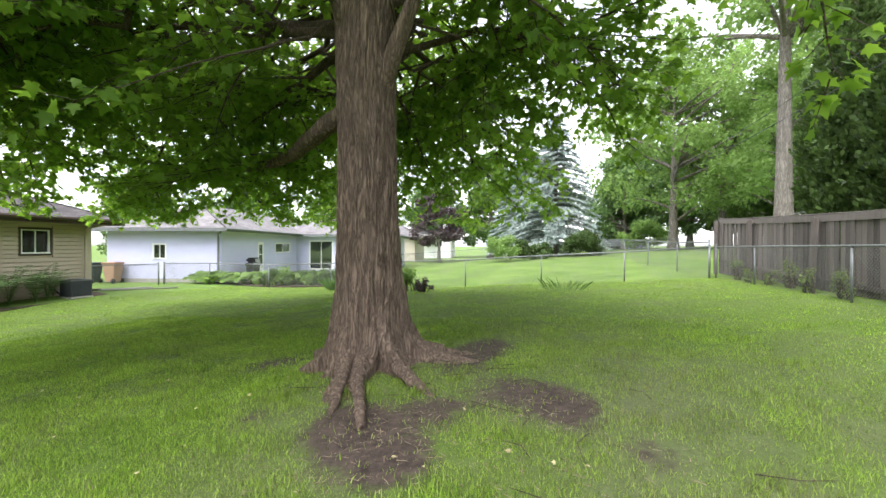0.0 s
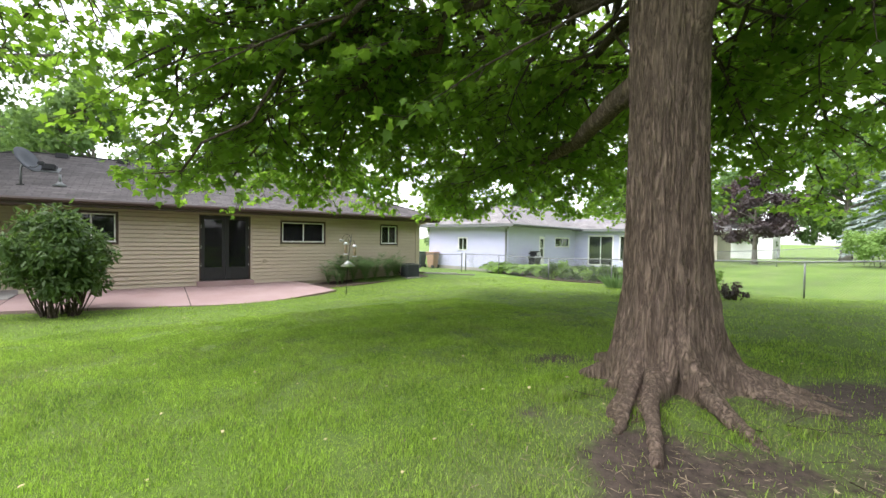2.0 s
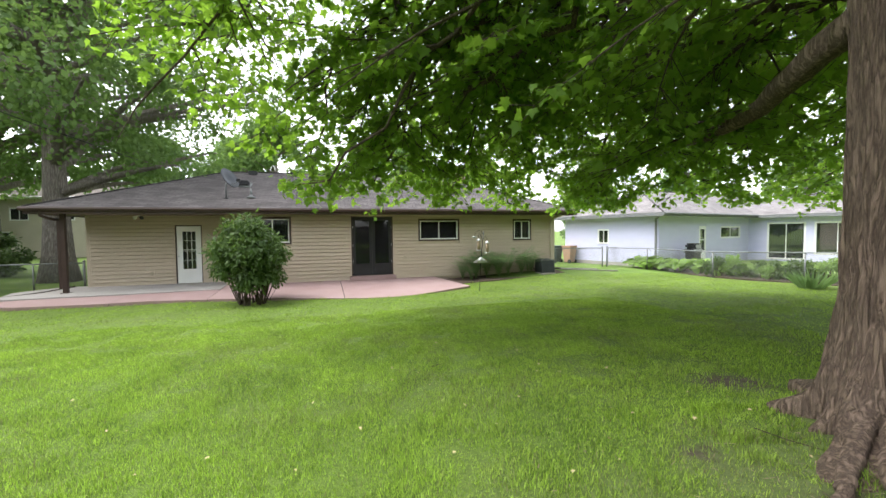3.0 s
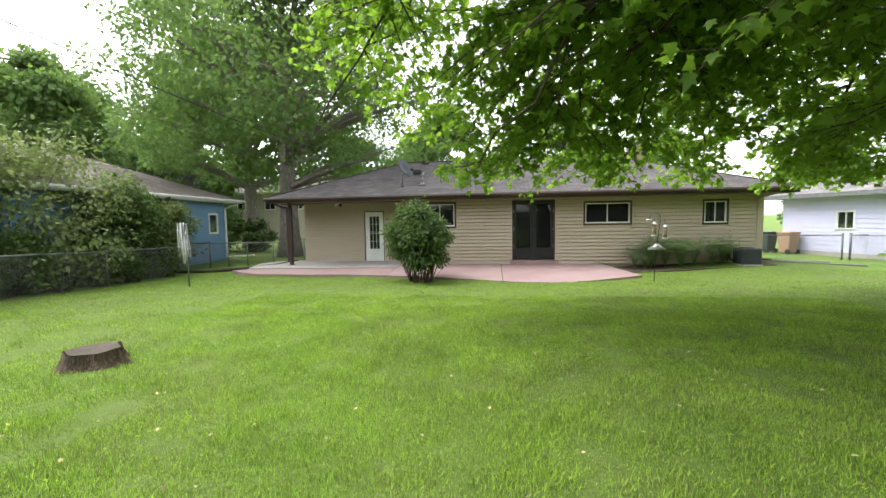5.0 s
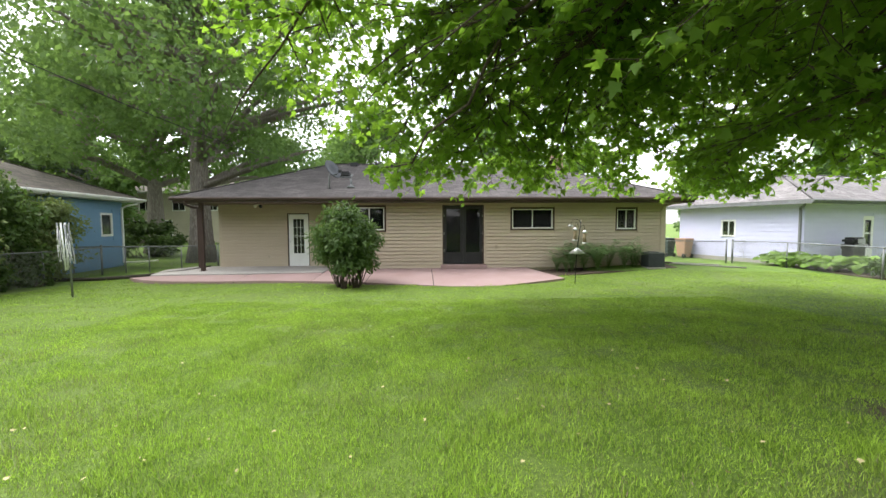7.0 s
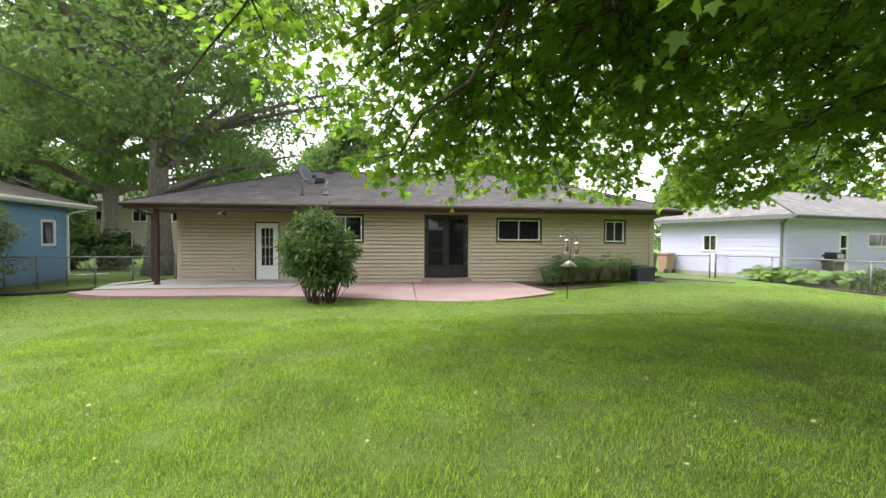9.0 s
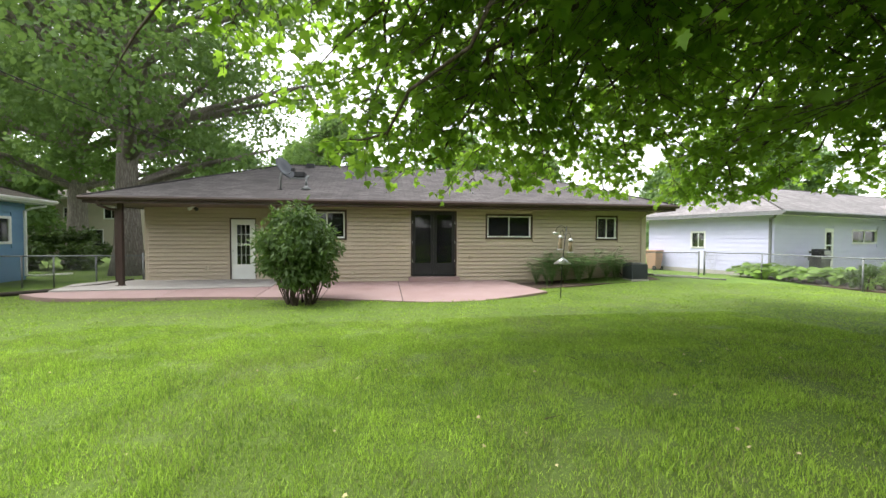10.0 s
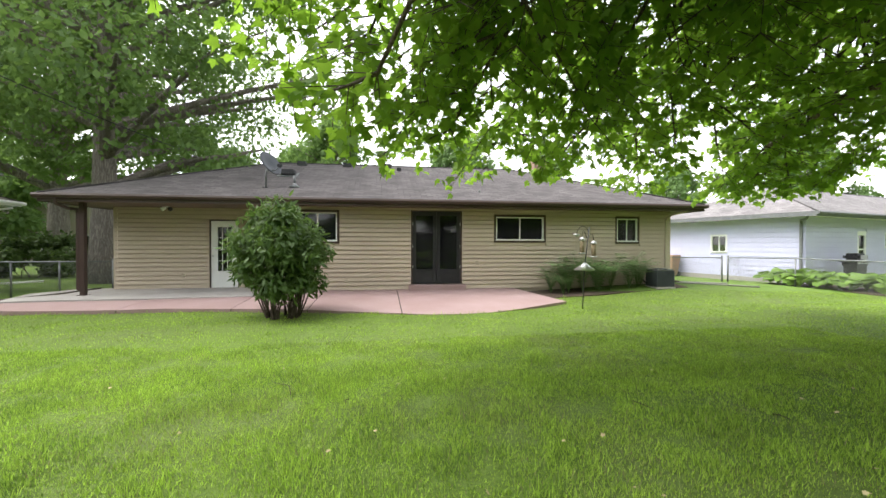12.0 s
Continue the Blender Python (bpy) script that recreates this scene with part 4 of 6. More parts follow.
    g = thing("gas_grill", "black and steel gas grill on a cart", "grill", (18.75, 16.7, ground_z(18.7, 16.7)), T - 90)
    part("hood", boxed(-0.38, 0.38, -0.25, 0.25, 0.92, 1.20, bevel=0.09), M_CHAR, g)
    part("lid_panel", boxed(-0.24, 0.24, -0.262, -0.24, 0.97, 1.14, bevel=0.01), M_STEEL, g)
    part("control_panel", boxed(-0.40, 0.40, -0.27, -0.22, 0.80, 0.91, bevel=0.01), M_STEEL, g)
    part("firebox", boxed(-0.38, 0.38, -0.22, 0.24, 0.72, 0.915), M_CHAR, g)
    for s in (-1, 1):
        part("side_shelf", boxed(*sorted((s * 0.41, s * 0.70)), -0.22, 0.22, 0.85, 0.89, bevel=0.01), M_CHAR, g)
        part("leg", boxed(*sorted((s * 0.30, s * 0.36)), -0.2, 0.2, 0.0, 0.72), M_CHAR, g)
    part("cabinet", boxed(-0.30, 0.30, -0.2, 0.2, 0.08, 0.71, bevel=0.01), M_CHAR, g)
    part("handle", tubed([(-0.25, -0.30, 0.95), (0.25, -0.30, 0.95)], 0.012, 8), M_STEEL, g)
    for k in range(4):
        part("knob", lathe([(0.025, 0), (0.02, 0.03)], 10), M_CHAR, g).matrix_basis = pose(-0.27 + 0.18 * k, -0.27, 0.855, 90, 0, 0)


white_house()

for p, mat, lab in ((Vector((14.92, 21.9, 0)), M_BIN, "tan plastic wheeled bin beside a white wall"), (Vector((14.5, 22.75, 0)), M_BINDARK, "dark green plastic wheeled bin beside a white wall")):
    b = thing("wheeled_bin", lab, "bin", (p.x, p.y, ground_z(p.x, p.y)), 194, group="wheeled bins")
    b.scale = (0.95, 0.95, 1.0)
    bm = bmesh.new()
    vs = [bm.verts.new((sx * (0.23 if z < 0.5 else 0.31), sy * (0.25 if z < 0.5 else 0.36), z)) for z in (0.06, 0.98) for sx in (-1, 1) for sy in (-1, 1)]
    for f in ((0, 1, 3, 2), (4, 6, 7, 5), (0, 4, 5, 1), (2, 3, 7, 6), (0, 2, 6, 4), (1, 5, 7, 3)):
        bm.faces.new([vs[i] for i in f])
    bmesh.ops.bevel(bm, geom=bm.edges[:], offset=0.03, segments=2, affect="EDGES")
    part("body", bm, mat, b)
    part("lid", boxed(-0.34, 0.34, -0.39, 0.39, 0.98, 1.06, bevel=0.03), mat, b)
    for s in (-1, 1):
        w = lathe([(0.12, -0.03), (0.12, 0.03)], 16)
        bmesh.ops.transform(w, matrix=pose(s * 0.27, 0.24, 0.12, 0, 90, 0), verts=w.verts)
        part("wheel", w, M_CHAR, b)


# ---- the blue house and far houses ----
bl = radians(95)
bx, by = -12.75, 19.7
ox, oy = bx - 12 * math.cos(bl), by - 12 * math.sin(bl)
sided_wall("wall_blue", "blue lap siding on the neighbouring house", (ox, oy, 0), 95, 12.0, -0.5, 2.36, [(10.6, 11.35, 0.85, 1.85)], M_BLUE, lap=0.22)
window("window_7", "white-framed window in blue siding", (ox + 10.6 * math.cos(bl), oy + 10.6 * math.sin(bl), 0.85), 95, 0.75, 1.0, M_WHITE, M_WHITE, panes=1, border=0.06)
sided_wall("wall_blue_end", "blue siding on the end of the neighbouring house", (bx, by, 0), 185, 9.0, -0.5, 2.36, [], M_BLUE, lap=0.22)
hip_roof("roof", "dark brown shingle roof with white gutter", (-0.5, 12.6, -0.6, 9.0, 2.52), 1.75, (3.5, 3.5), M_ROOF3, M_WHITE, (ox, oy, 0), 95, deep=0.16)
dsp = thing("downspout", "white downspout at the blue house corner", "downspout", (bx, by, 0), 95, group="downspouts")
part("pipe", boxed(-0.12, -0.03, -0.10, -0.03, -0.35, 2.1, bevel=0.008), M_WHITE, dsp)
part("elbow", tubed([(-0.075, -0.065, 2.08), (0.1, -0.2, 2.2), (0.35, -0.5, 2.3)], 0.04, 8), M_WHITE, dsp)
part("outlet", tubed([(-0.075, -0.065, -0.33), (0.3, -0.2, -0.38), (1.6, -0.6, -0.42)], 0.04, 8), M_WHITE, dsp)


def far_house(name, label, at, turn, length, deep, high, wall_mat, roof_mat, windows):
    sided_wall("wall_" + name, label, (*at, 0), turn, length, -0.6, high, windows, wall_mat, lap=0.3)
    c, s = math.cos(radians(turn)), math.sin(radians(turn))
    for k, (a, b, z0, z1) in enumerate(windows):
        window("window_" + name, "white-framed window of a distant house", (at[0] + a * c, at[1] + a * s, z0), turn, b - a, z1 - z0, M_WHITE, M_WHITE, panes=2)
    body = part("wall_" + name, boxed(0.02, length - 0.02, 0.18, deep, -0.6, high), wall_mat)
    body.matrix_basis = pose(*at, 0, 0, 0, turn)
    tagged(body, label, "wall", kind="structure")
    hip_roof("roof", "grey shingle roof of a distant house", (-0.6, length + 0.6, -0.6, deep + 0.6, high + 0.2), 2.0, (4, 4), roof_mat, M_WHITE, (*at, 0), turn)


far_house("across", "tan two-storey house across the street", (-38, 49), -8, 20, 9, 4.9, M_CREAM, M_ROOF3, [(7, 8.6, 2.9, 4.1), (11, 12.6, 2.9, 4.1), (15.2, 16.4, 2.9, 4.1), (6, 11, -0.2, 1.9)])
far_house("cream", "cream ranch house beyond the lawns", (44, 26), -78, 9, 9, 2.4, M_CREAM, M_ROOF2, [(2, 3.4, 0.9, 1.8), (5, 7, 0.9, 1.8)])
far_house("pale", "white ranch house far beyond the lawns", (60.5, 23.5), -80, 6.5, 9, 3.0, M_WHITE, M_ROOF2, [(1.2, 2.6, 1.4, 2.3), (4.2, 5.2, 1.3, 2.3)])
far_house("east", "pale grey garage far beyond the lawns", (62, -2), -88, 9, 8, 3.0, M_VINYL, M_ROOF2, [(3, 6, 0.2, 1.6)])
far_house("hill", "pale house behind the wooden fence", (30, -14), -110, 12, 8, 3.2, M_CREAM, M_ROOF2, [(3, 5, 1.5, 2.6)])
far_house("street", "white house further down the street", (-26, 62), 0, 14, 8, 2.6, M_WHITE, M_ROOF2, [(3, 5, 0.6, 1.8)])


# ---- the maple ----
TX, TY = 4.25, 2.13
maple = thing("maple_tree", "large maple with furrowed brown trunk and spreading leafy crown", "tree", (0, 0, 0))
ROOTS = ((128, 0.30, 1.0), (155, 0.2, 0.7), (181, 0.55, 1.0), (203, 0.48, 0.9), (230, 0.66, 1.0), (255, 0.2, 0.6), (274, 0.40, 1.0), (291, 0.66, 1.1), (318, 0.5, 1.0), (20, 0.6, 1.0), (68, 0.5, 1.0))


def trunk_radius(a, z):
    r = float(np.interp(z, [0, 0.25, 0.5, 0.9, 1.4, 2.4, 3.2, 3.9, 4.6], [0.40, 0.40, 0.385, 0.36, 0.345, 0.325, 0.335, 0.33, 0.25]))
    for deg, out, wide in ROOTS:
        d = (math.degrees(a) - deg + 180) % 360 - 180
        spread = 10 + 10 * min(z, 1.0)
        d += 5 * math.sin(z * 9 + deg)
        r += out * math.exp(-(d / spread) ** 2) * (0.68 * math.exp(-max(z, 0) / 0.12) + 0.38 * math.exp(-max(z, 0) / 0.30))
        r += 0.045 * wide * math.exp(-(d / 13) ** 2) * math.exp(-max(z, 0) / 0.8)
    knob = math.exp(-(((math.degrees(a) - 215 + 180) % 360 - 180) / 22) ** 2 - ((z - 2.52) / 0.14) ** 2)
    r += 0.035 * knob
    low = math.exp(-max(z, 0) / 0.45)
    warp = 0.5 * noise.noise(Vector((math.cos(a) * 2, math.sin(a) * 2, z * 2.0 + 11)))
    fur = noise.noise(Vector((math.cos(a) * 6.5 + warp, math.sin(a) * 6.5 - warp, z * 1.0)))
    fur2 = noise.noise(Vector((math.cos(a) * 17, math.sin(a) * 17, z * 2.6 + 5)))
    lump = noise.noise(Vector((math.cos(a) * 3.2, math.sin(a) * 3.2, z * 3.0 + 2)))
    return r - 0.024 * math.exp(-(fur / 0.10) ** 2) - 0.012 * math.exp(-(fur2 / 0.12) ** 2) + 0.010 * fur2 + 0.05 * low * lump


NA, zs = 330, [-0.06, -0.02, 0.02, 0.05, 0.08, 0.11, 0.15] + list(np.arange(0.18, 4.6, 0.04))
tv, tf = [], []
for z in zs:
    for k in range(NA):
        a = 2 * math.pi * k / NA
        r = trunk_radius(a, z - 0.06)
        tv.append((TX + r * math.cos(a) - 0.012 * z, TY + r * math.sin(a) + 0.01 * z, z))
for j in range(len(zs) - 1):
    for k in range(NA):
        tf.append((j * NA + k, j * NA + (k + 1) % NA, (j + 1) * NA + (k + 1) % NA, (j + 1) * NA + k))
raw_mesh("trunk", np.array(tv), np.array(tf), M_BARK, maple, smooth=True)
# surface roots
for pts, r0 in ((((3.75, 1.98, 0.24), (3.35, 1.80, 0.14), (3.02, 1.60, 0.09), (2.74, 1.44, 0.05)), 0.075), (((3.7, 2.1, 0.2), (3.35, 1.98, 0.12), (3.12, 1.88, 0.09), (2.93, 1.80, 0.04)), 0.065),
                (((4.6, 1.6, 0.2), (4.75, 1.25, 0.08), (4.95, 0.95, 0.02)), 0.08), (((3.75, 1.6, 0.2), (3.55, 1.30, 0.11), (3.42, 1.10, 0.05)), 0.07)):
    fine = []
    for p, q in zip(pts, pts[1:]):
        for s in range(6):
            v = Vector(p).lerp(Vector(q), s / 6)
            fine.append(v + Vector((R.uniform(-1, 1), R.uniform(-1, 1), R.uniform(-0.3, 0.6))) * 0.012)
    fine.append(Vector(pts[-1]))
    rr = [r0 * (1 - 0.55 * k / len(fine)) * R.uniform(0.88, 1.12) for k in range(len(fine))]
    part("root", tubed(fine, rr, 10), M_BARK, maple)


def bezier(p, n=10):
    p = [Vector(q) for q in p]
    out = []
    for k in range(n + 1):
        t, q = k / n, p
        while len(q) > 1:
            q = [a.lerp(b, t) for a, b in zip(q, q[1:])]
        out.append(q[0])
    return out


RIM = [(-180, 5.2), (-150, 5.6), (-120, 5.4), (-90, 4.8), (-70, 4.4), (-45, 4.3), (-25, 5.8), (-10, 7.8), (10, 9.2), (30, 10.5), (53, 11.6), (70, 9.8), (90, 8.4), (110, 6.9), (125, 6.4), (140, 5.5), (160, 5.0), (180, 5.2)]
LOW = [(-180, 3.5), (-150, 3.3), (-120, 3.4), (-90, 3.6), (-60, 4.0), (-30, 3.0), (0, 2.3), (30, 2.1), (53, 2.15), (70, 2.15), (90, 2.2), (110, 2.2), (125, 2.2), (147, 2.2), (155, 3.3), (180, 3.5)]


def around(table, deg):
    deg = (deg + 180) % 360 - 180
    return float(np.interp(deg, [p[0] for p in table], [p[1] for p in table]))


def open_air(p):
    """Where the crown has no leaves: the open west side below the upper boughs, but for one hanging bough, and round the bare trunk."""
    deg = math.degrees(math.atan2(p.y - TY, p.x - TX)) % 360
    if (147 if p.z < 2.7 else 137) < deg < 264 and p.z < 4.7:
        return (p - Vector((-1.2, 6.6, 4.6))).length > 1.45
    if (p.x < -0.1 and p.y < 7.4 or p.x < 1.8 and p.y < 6.1) and p.z < 3.2:
        return True
    return (p.x - TX) ** 2 + (p.y - TY) ** 2 < 1.3 and p.z < 3.9


twig_bm = bmesh.new()
leaf_at, leaf_tip, leaf_size = [], [], []
high_at, high_tip, high_size = [], [], []
RM = random.Random(21)


def spray(start, heading, length, droop, upper):
    """A side branch with twigs and leaves."""
    pts = [start]
    d = heading.normalized()
    n = max(3, int(length / 0.3))
    for k in range(n):
        d = (d + Vector((RM.uniform(-0.14, 0.14), RM.uniform(-0.14, 0.14), RM.uniform(-0.06, 0.06) - droop / n))).normalized()
        if pts[-1].z < 2.3:
            d = Vector((d.x, d.y, max(d.z, -0.05))).normalized()
        pts.append(pts[-1] + d * (length / n))
    tube(twig_bm, pts, [0.020 * (1 - 0.85 * k / n) * (0.6 + 0.25 * length) for k in range(n + 1)], 4, caps=False)
    for k in range(n + 1):
        for side in (-1, 1):
            for rep in range(1 if upper else 2):
                if RM.random() < 0.12:
                    continue
                ax = pts[min(k + 1, n)] - pts[max(k - 1, 0)]
                flat = Vector((-ax.y, ax.x, 0)).normalized() * side
                w = (ax.normalized() * RM.uniform(0.3, 1.0) + flat * RM.uniform(0.4, 1.0) + Vector((0, 0, RM.uniform(-0.26, 0.14)))).normalized()
                ln = RM.uniform(0.25, 0.62)
                base = pts[k]
                if open_air(base + w * ln):
                    continue
                if not upper:
                    tube(twig_bm, [base, base + w * ln], [0.006, 0.003], 3, caps=False)
                for q in range(3 if upper else 5):
                    t = RM.uniform(0.15, 1.05)
                    p = base + w * ln * t + Vector((RM.gauss(0, 0.06), RM.gauss(0, 0.06), RM.gauss(0, 0.03)))
                    tip = w * 0.7 + Vector((RM.uniform(-1, 1), RM.uniform(-1, 1), RM.uniform(-0.8, 0.2)))
                    if upper:
                        high_at.append(p), high_tip.append(tip), high_size.append(RM.uniform(0.15, 0.24))
                    else:
                        leaf_at.append(p), leaf_tip.append(tip), leaf_size.append(RM.uniform(0.08, 0.145))


def curve_through(points, n):
    """Places along a smooth line through all the points."""
    p = [Vector(q) for q in points]
    p = [p[0] * 2 - p[1]] + p + [p[-1] * 2 - p[-2]]
    out = []
    for k in range(n + 1):
        f = k / n * (len(p) - 3)
        i = min(int(f), len(p) - 4)
        t = f - i
        a, b, c, d = p[i:i + 4]
        out.append((b * 2 + (c - a) * t + (a * 2 - b * 5 + c * 4 - d) * t * t + (b * 3 - a - c * 3 + d) * t ** 3) / 2)
    return out


def limb(points, r0, r1, tier, first=0.25, dense=1.0, exact=False):
    pts = curve_through(points, 14) if exact else bezier(points, 14)
    wob = [p + Vector((RM.gauss(0, 1), RM.gauss(0, 1), RM.gauss(0, 0.6))) * (0.012 if exact else 0.05) * min(k, 3) for k, p in enumerate(pts)]
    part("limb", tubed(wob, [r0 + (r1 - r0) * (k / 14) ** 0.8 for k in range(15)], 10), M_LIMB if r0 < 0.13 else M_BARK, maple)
    total = sum((b - a).length for a, b in zip(wob, wob[1:]))
    s = first * total
    side = 1
    while s < total:
        f = s / total * 14
        i = min(13, int(f))
        p = wob[i].lerp(wob[i + 1], f - i)
        ax = (wob[i + 1] - wob[i]).normalized()
        flat = Vector((-ax.y, ax.x, 0)).normalized() * side
        ang = RM.uniform(0.6, 1.1)
        hd = ax * math.cos(ang) + flat * math.sin(ang) + Vector((0, 0, RM.uniform(-0.12, 0.20)))
        left = 1 - s / total
        if open_air(p + hd * 0.8):
            s += 0.3
            continue
        spray(p, hd, (0.7 + 2.2 * left ** 0.7) * RM.uniform(0.7, 1.15), RM.uniform(0.15, 0.55), tier == 3)
        side = -side
        s += RM.uniform(0.22, 0.42) / dense
    spray(wob[-1], wob[-1] - wob[-2], 0.8, 0.6, tier == 3)


def at_angle(deg, r, z):
    return (TX + r * math.cos(radians(deg)), TY + r * math.sin(radians(deg)), z)


limb(((4.22, 2.2, 3.08), (4.32, 2.55, 2.93), (4.55, 3.05, 2.77), (4.95, 3.70, 2.67), (5.4, 4.6, 2.62), (6.1, 6.2, 2.78), (6.7, 8.0, 2.98), (7.3, 9.9, 2.75)), 0.155, 0.035, 1, 0.42, exact=True)
limb(((4.2, 2.2, 3.75), (4.22, 2.7, 3.95), (4.25, 3.4, 4.02), (4.2, 4.6, 4.25), (4.0, 6.2, 4.1), (3.7, 8.0, 3.4), (3.5, 9.4, 2.6)), 0.085, 0.016, 1, 0.4, exact=True)
limb(((4.25, 2.2, 3.65), (4.5, 2.8, 3.75), (4.9, 3.8, 3.55), (5.6, 5.6, 3.9), (6.6, 8.0, 3.7), (8.0, 10.5, 2.6)), 0.075, 0.016, 1, 0.4, exact=True)
for k in range(15):
    deg = -180 + 24 * k + RM.uniform(-7, 7)
    reach, low = around(RIM, deg) - 0.6, around(LOW, deg)
    if 150 < deg % 360 < 264:
        continue
    z0 = RM.uniform(3.5, 5.0)
    limb((at_angle(deg, 0.05, z0), at_angle(deg, reach * 0.35, z0 + 0.55), at_angle(deg + RM.uniform(-8, 8), reach * 0.7, (z0 + low) / 2 + 0.75), at_angle(deg + RM.uniform(-5, 5), reach, low + 0.1)), RM.uniform(0.05, 0.08), 0.014, 1, 0.40, dense=1.0)
limb(((4.1, 2.3, 4.4), (2.6, 5.0, 4.9), (1.8, 7.0, 4.0), (1.2, 8.4, 2.8)), 0.06, 0.012, 2, 0.32, 1.25)
limb(((4.1, 2.3, 5.0), (2.3, 4.8, 5.6), (1.2, 6.4, 4.6), (0.4, 7.8, 3.1)), 0.06, 0.012, 2, 0.32, 1.25)
limb(((4.15, 2.4, 4.3), (3.3, 5.2, 4.7), (2.7, 7.6, 4.0), (2.3, 9.2, 2.6)), 0.06, 0.012, 2, 0.32, 1.25)
limb(((4.1, 2.3, 4.6), (2.6, 3.8, 5.6), (0.4, 5.4, 5.4), (-1.6, 6.6, 3.3)), 0.06, 0.012, 2, 0.3, 1.4)
limb(((4.1, 2.3, 5.0), (2.4, 4.0, 6.2), (0.4, 5.9, 6.0), (-1.0, 7.2, 4.0)), 0.06, 0.012, 2, 0.4, 1.4)
for deg in (20, 30, 40, 48, 56, 64, 74, 86, 100, 114):
    reach, low = (around(RIM, deg) - 0.5) * RM.uniform(0.72, 1.0), around(LOW, deg) + RM.uniform(0.2, 1.0)
    z0 = RM.uniform(4.2, 5.4)
    limb((at_angle(deg, 0.1, z0), at_angle(deg, reach * 0.35, z0 + 0.7), at_angle(deg + RM.uniform(-8, 8), reach * 0.7, z0 + 0.1), at_angle(deg, reach, low)), RM.uniform(0.05, 0.07), 0.014, 2, 0.38, 0.9)
for k in range(6):
    deg = -170 + 60 * k + RM.uniform(-8, 8)
    reach, low = (around(RIM, deg) - 0.6) * RM.uniform(0.8, 0.98), around(LOW, deg) + RM.uniform(0.9, 1.6)
    z0 = RM.uniform(4.5, 5.6)
    limb((at_angle(deg, 0.1, z0), at_angle(deg, reach * 0.35, z0 + 1.0), at_angle(deg + RM.uniform(-8, 8), reach * 0.7, z0 + 0.7), at_angle(deg, reach, low)), RM.uniform(0.05, 0.08), 0.014, 2)
# from k = 8 on: unseen boughs added overhead to shade the near lawn
for k in range(18):
    deg = (45 * k if k < 8 else 180 + 16 * (k - 8)) + RM.uniform(-9, 9)
    reach = around(RIM, deg) * RM.uniform(0.6, 1.0)
    z0 = RM.uniform(5.0, 8.0) if k < 8 else RM.uniform(5.5, 6.8)
    limb((at_angle(deg, 0.2, z0), at_angle(deg, reach * 0.4, z0 + 1.2), at_angle(deg, reach * 0.75, z0 + 1.1), at_angle(deg, reach, z0 + 0.2)), 0.07, 0.02, 3, 0.25)
for pts, r in ((((4.15, 2.2, 3.7), (3.95, 2.45, 4.6), (3.8, 2.7, 6), (3.9, 2.6, 9)), 0.24), (((4.2, 2.0, 2.95), (4.02, 1.82, 3.45), (4.05, 1.45, 3.95), (4.2, 0.6, 6.5)), 0.125), (((4.3, 2.2, 4.0), (4.6, 2.4, 5), (5.0, 2.9, 7), (5.0, 3.2, 9)), 0.2)):
    part("leader", tubed(bezier(pts, 12), [r * (1 - 0.06 * k) for k in range(13)], 12), M_BARK, maple)
for deg, z0, reach in ((150, 3.9, 1.6), (100, 3.6, 1.5), (300, 3.7, 1.7), (330, 3.5, 2.0), (0, 3.6, 2.2), (30, 3.7, 2.2), (60, 3.4, 2.0), (265, 4.2, 1.6)):
    limb((at_angle(deg, 0.1, z0), at_angle(deg, reach * 0.4, z0 + 0.3), at_angle(deg + 10, reach, z0 - 0.1)), 0.03, 0.008, 1, 0.4)
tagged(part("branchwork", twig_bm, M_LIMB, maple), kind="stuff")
RNG = np.random.default_rng(5)


def faces_up(n, spread=0.55):
    return RNG.normal(0, spread, (n, 3)) + np.array([0, 0, 1.0])


leaves("leaves", np.array([tuple(v) for v in leaf_at]), np.array(leaf_size), np.array([tuple(v) for v in leaf_tip]), faces_up(len(leaf_at)), MAPLE, M_MAPLE, maple)
# includes the leaves of the unseen boughs added for shade
leaves("upper_and_shade_leaves", np.array([tuple(v) for v in high_at]), np.array(high_size), np.array([tuple(v) for v in high_tip]), faces_up(len(high_at)), OVAL, M_MAPLE, maple)


# ---- other trees and shrubs ----
def blob_leaves(centres, radii, per, size, squash, rng, shell=0.45):
    """Leaf places, sizes, tips and faces spread through round clumps."""
    P, S, T, U = [], [], [], []
    for c, r in zip(centres, radii):
        d = rng.normal(0, 1, (per, 3))
        d /= np.linalg.norm(d, axis=1)[:, None]
        rad = r * (shell + (1 - shell) * rng.random(per) ** 0.6)[:, None]
        wob = 1 + 0.25 * np.sin(d[:, :1] * 5 + c[0]) * np.cos(d[:, 1:2] * 4 + c[1])
        P.append(np.array(c) + d * rad * wob * np.array([1, 1, squash]))
        S.append(size * rng.uniform(0.6, 1.3, per))
        T.append(d * 0.5 + rng.normal(0, 0.6, (per, 3)) + np.array([0, 0, -0.35]))
        U.append(d * 0.6 + rng.normal(0, 0.4, (per, 3)) + np.array([0, 0, 0.7]))
    return np.concatenate(P), np.concatenate(S), np.concatenate(T), np.concatenate(U)


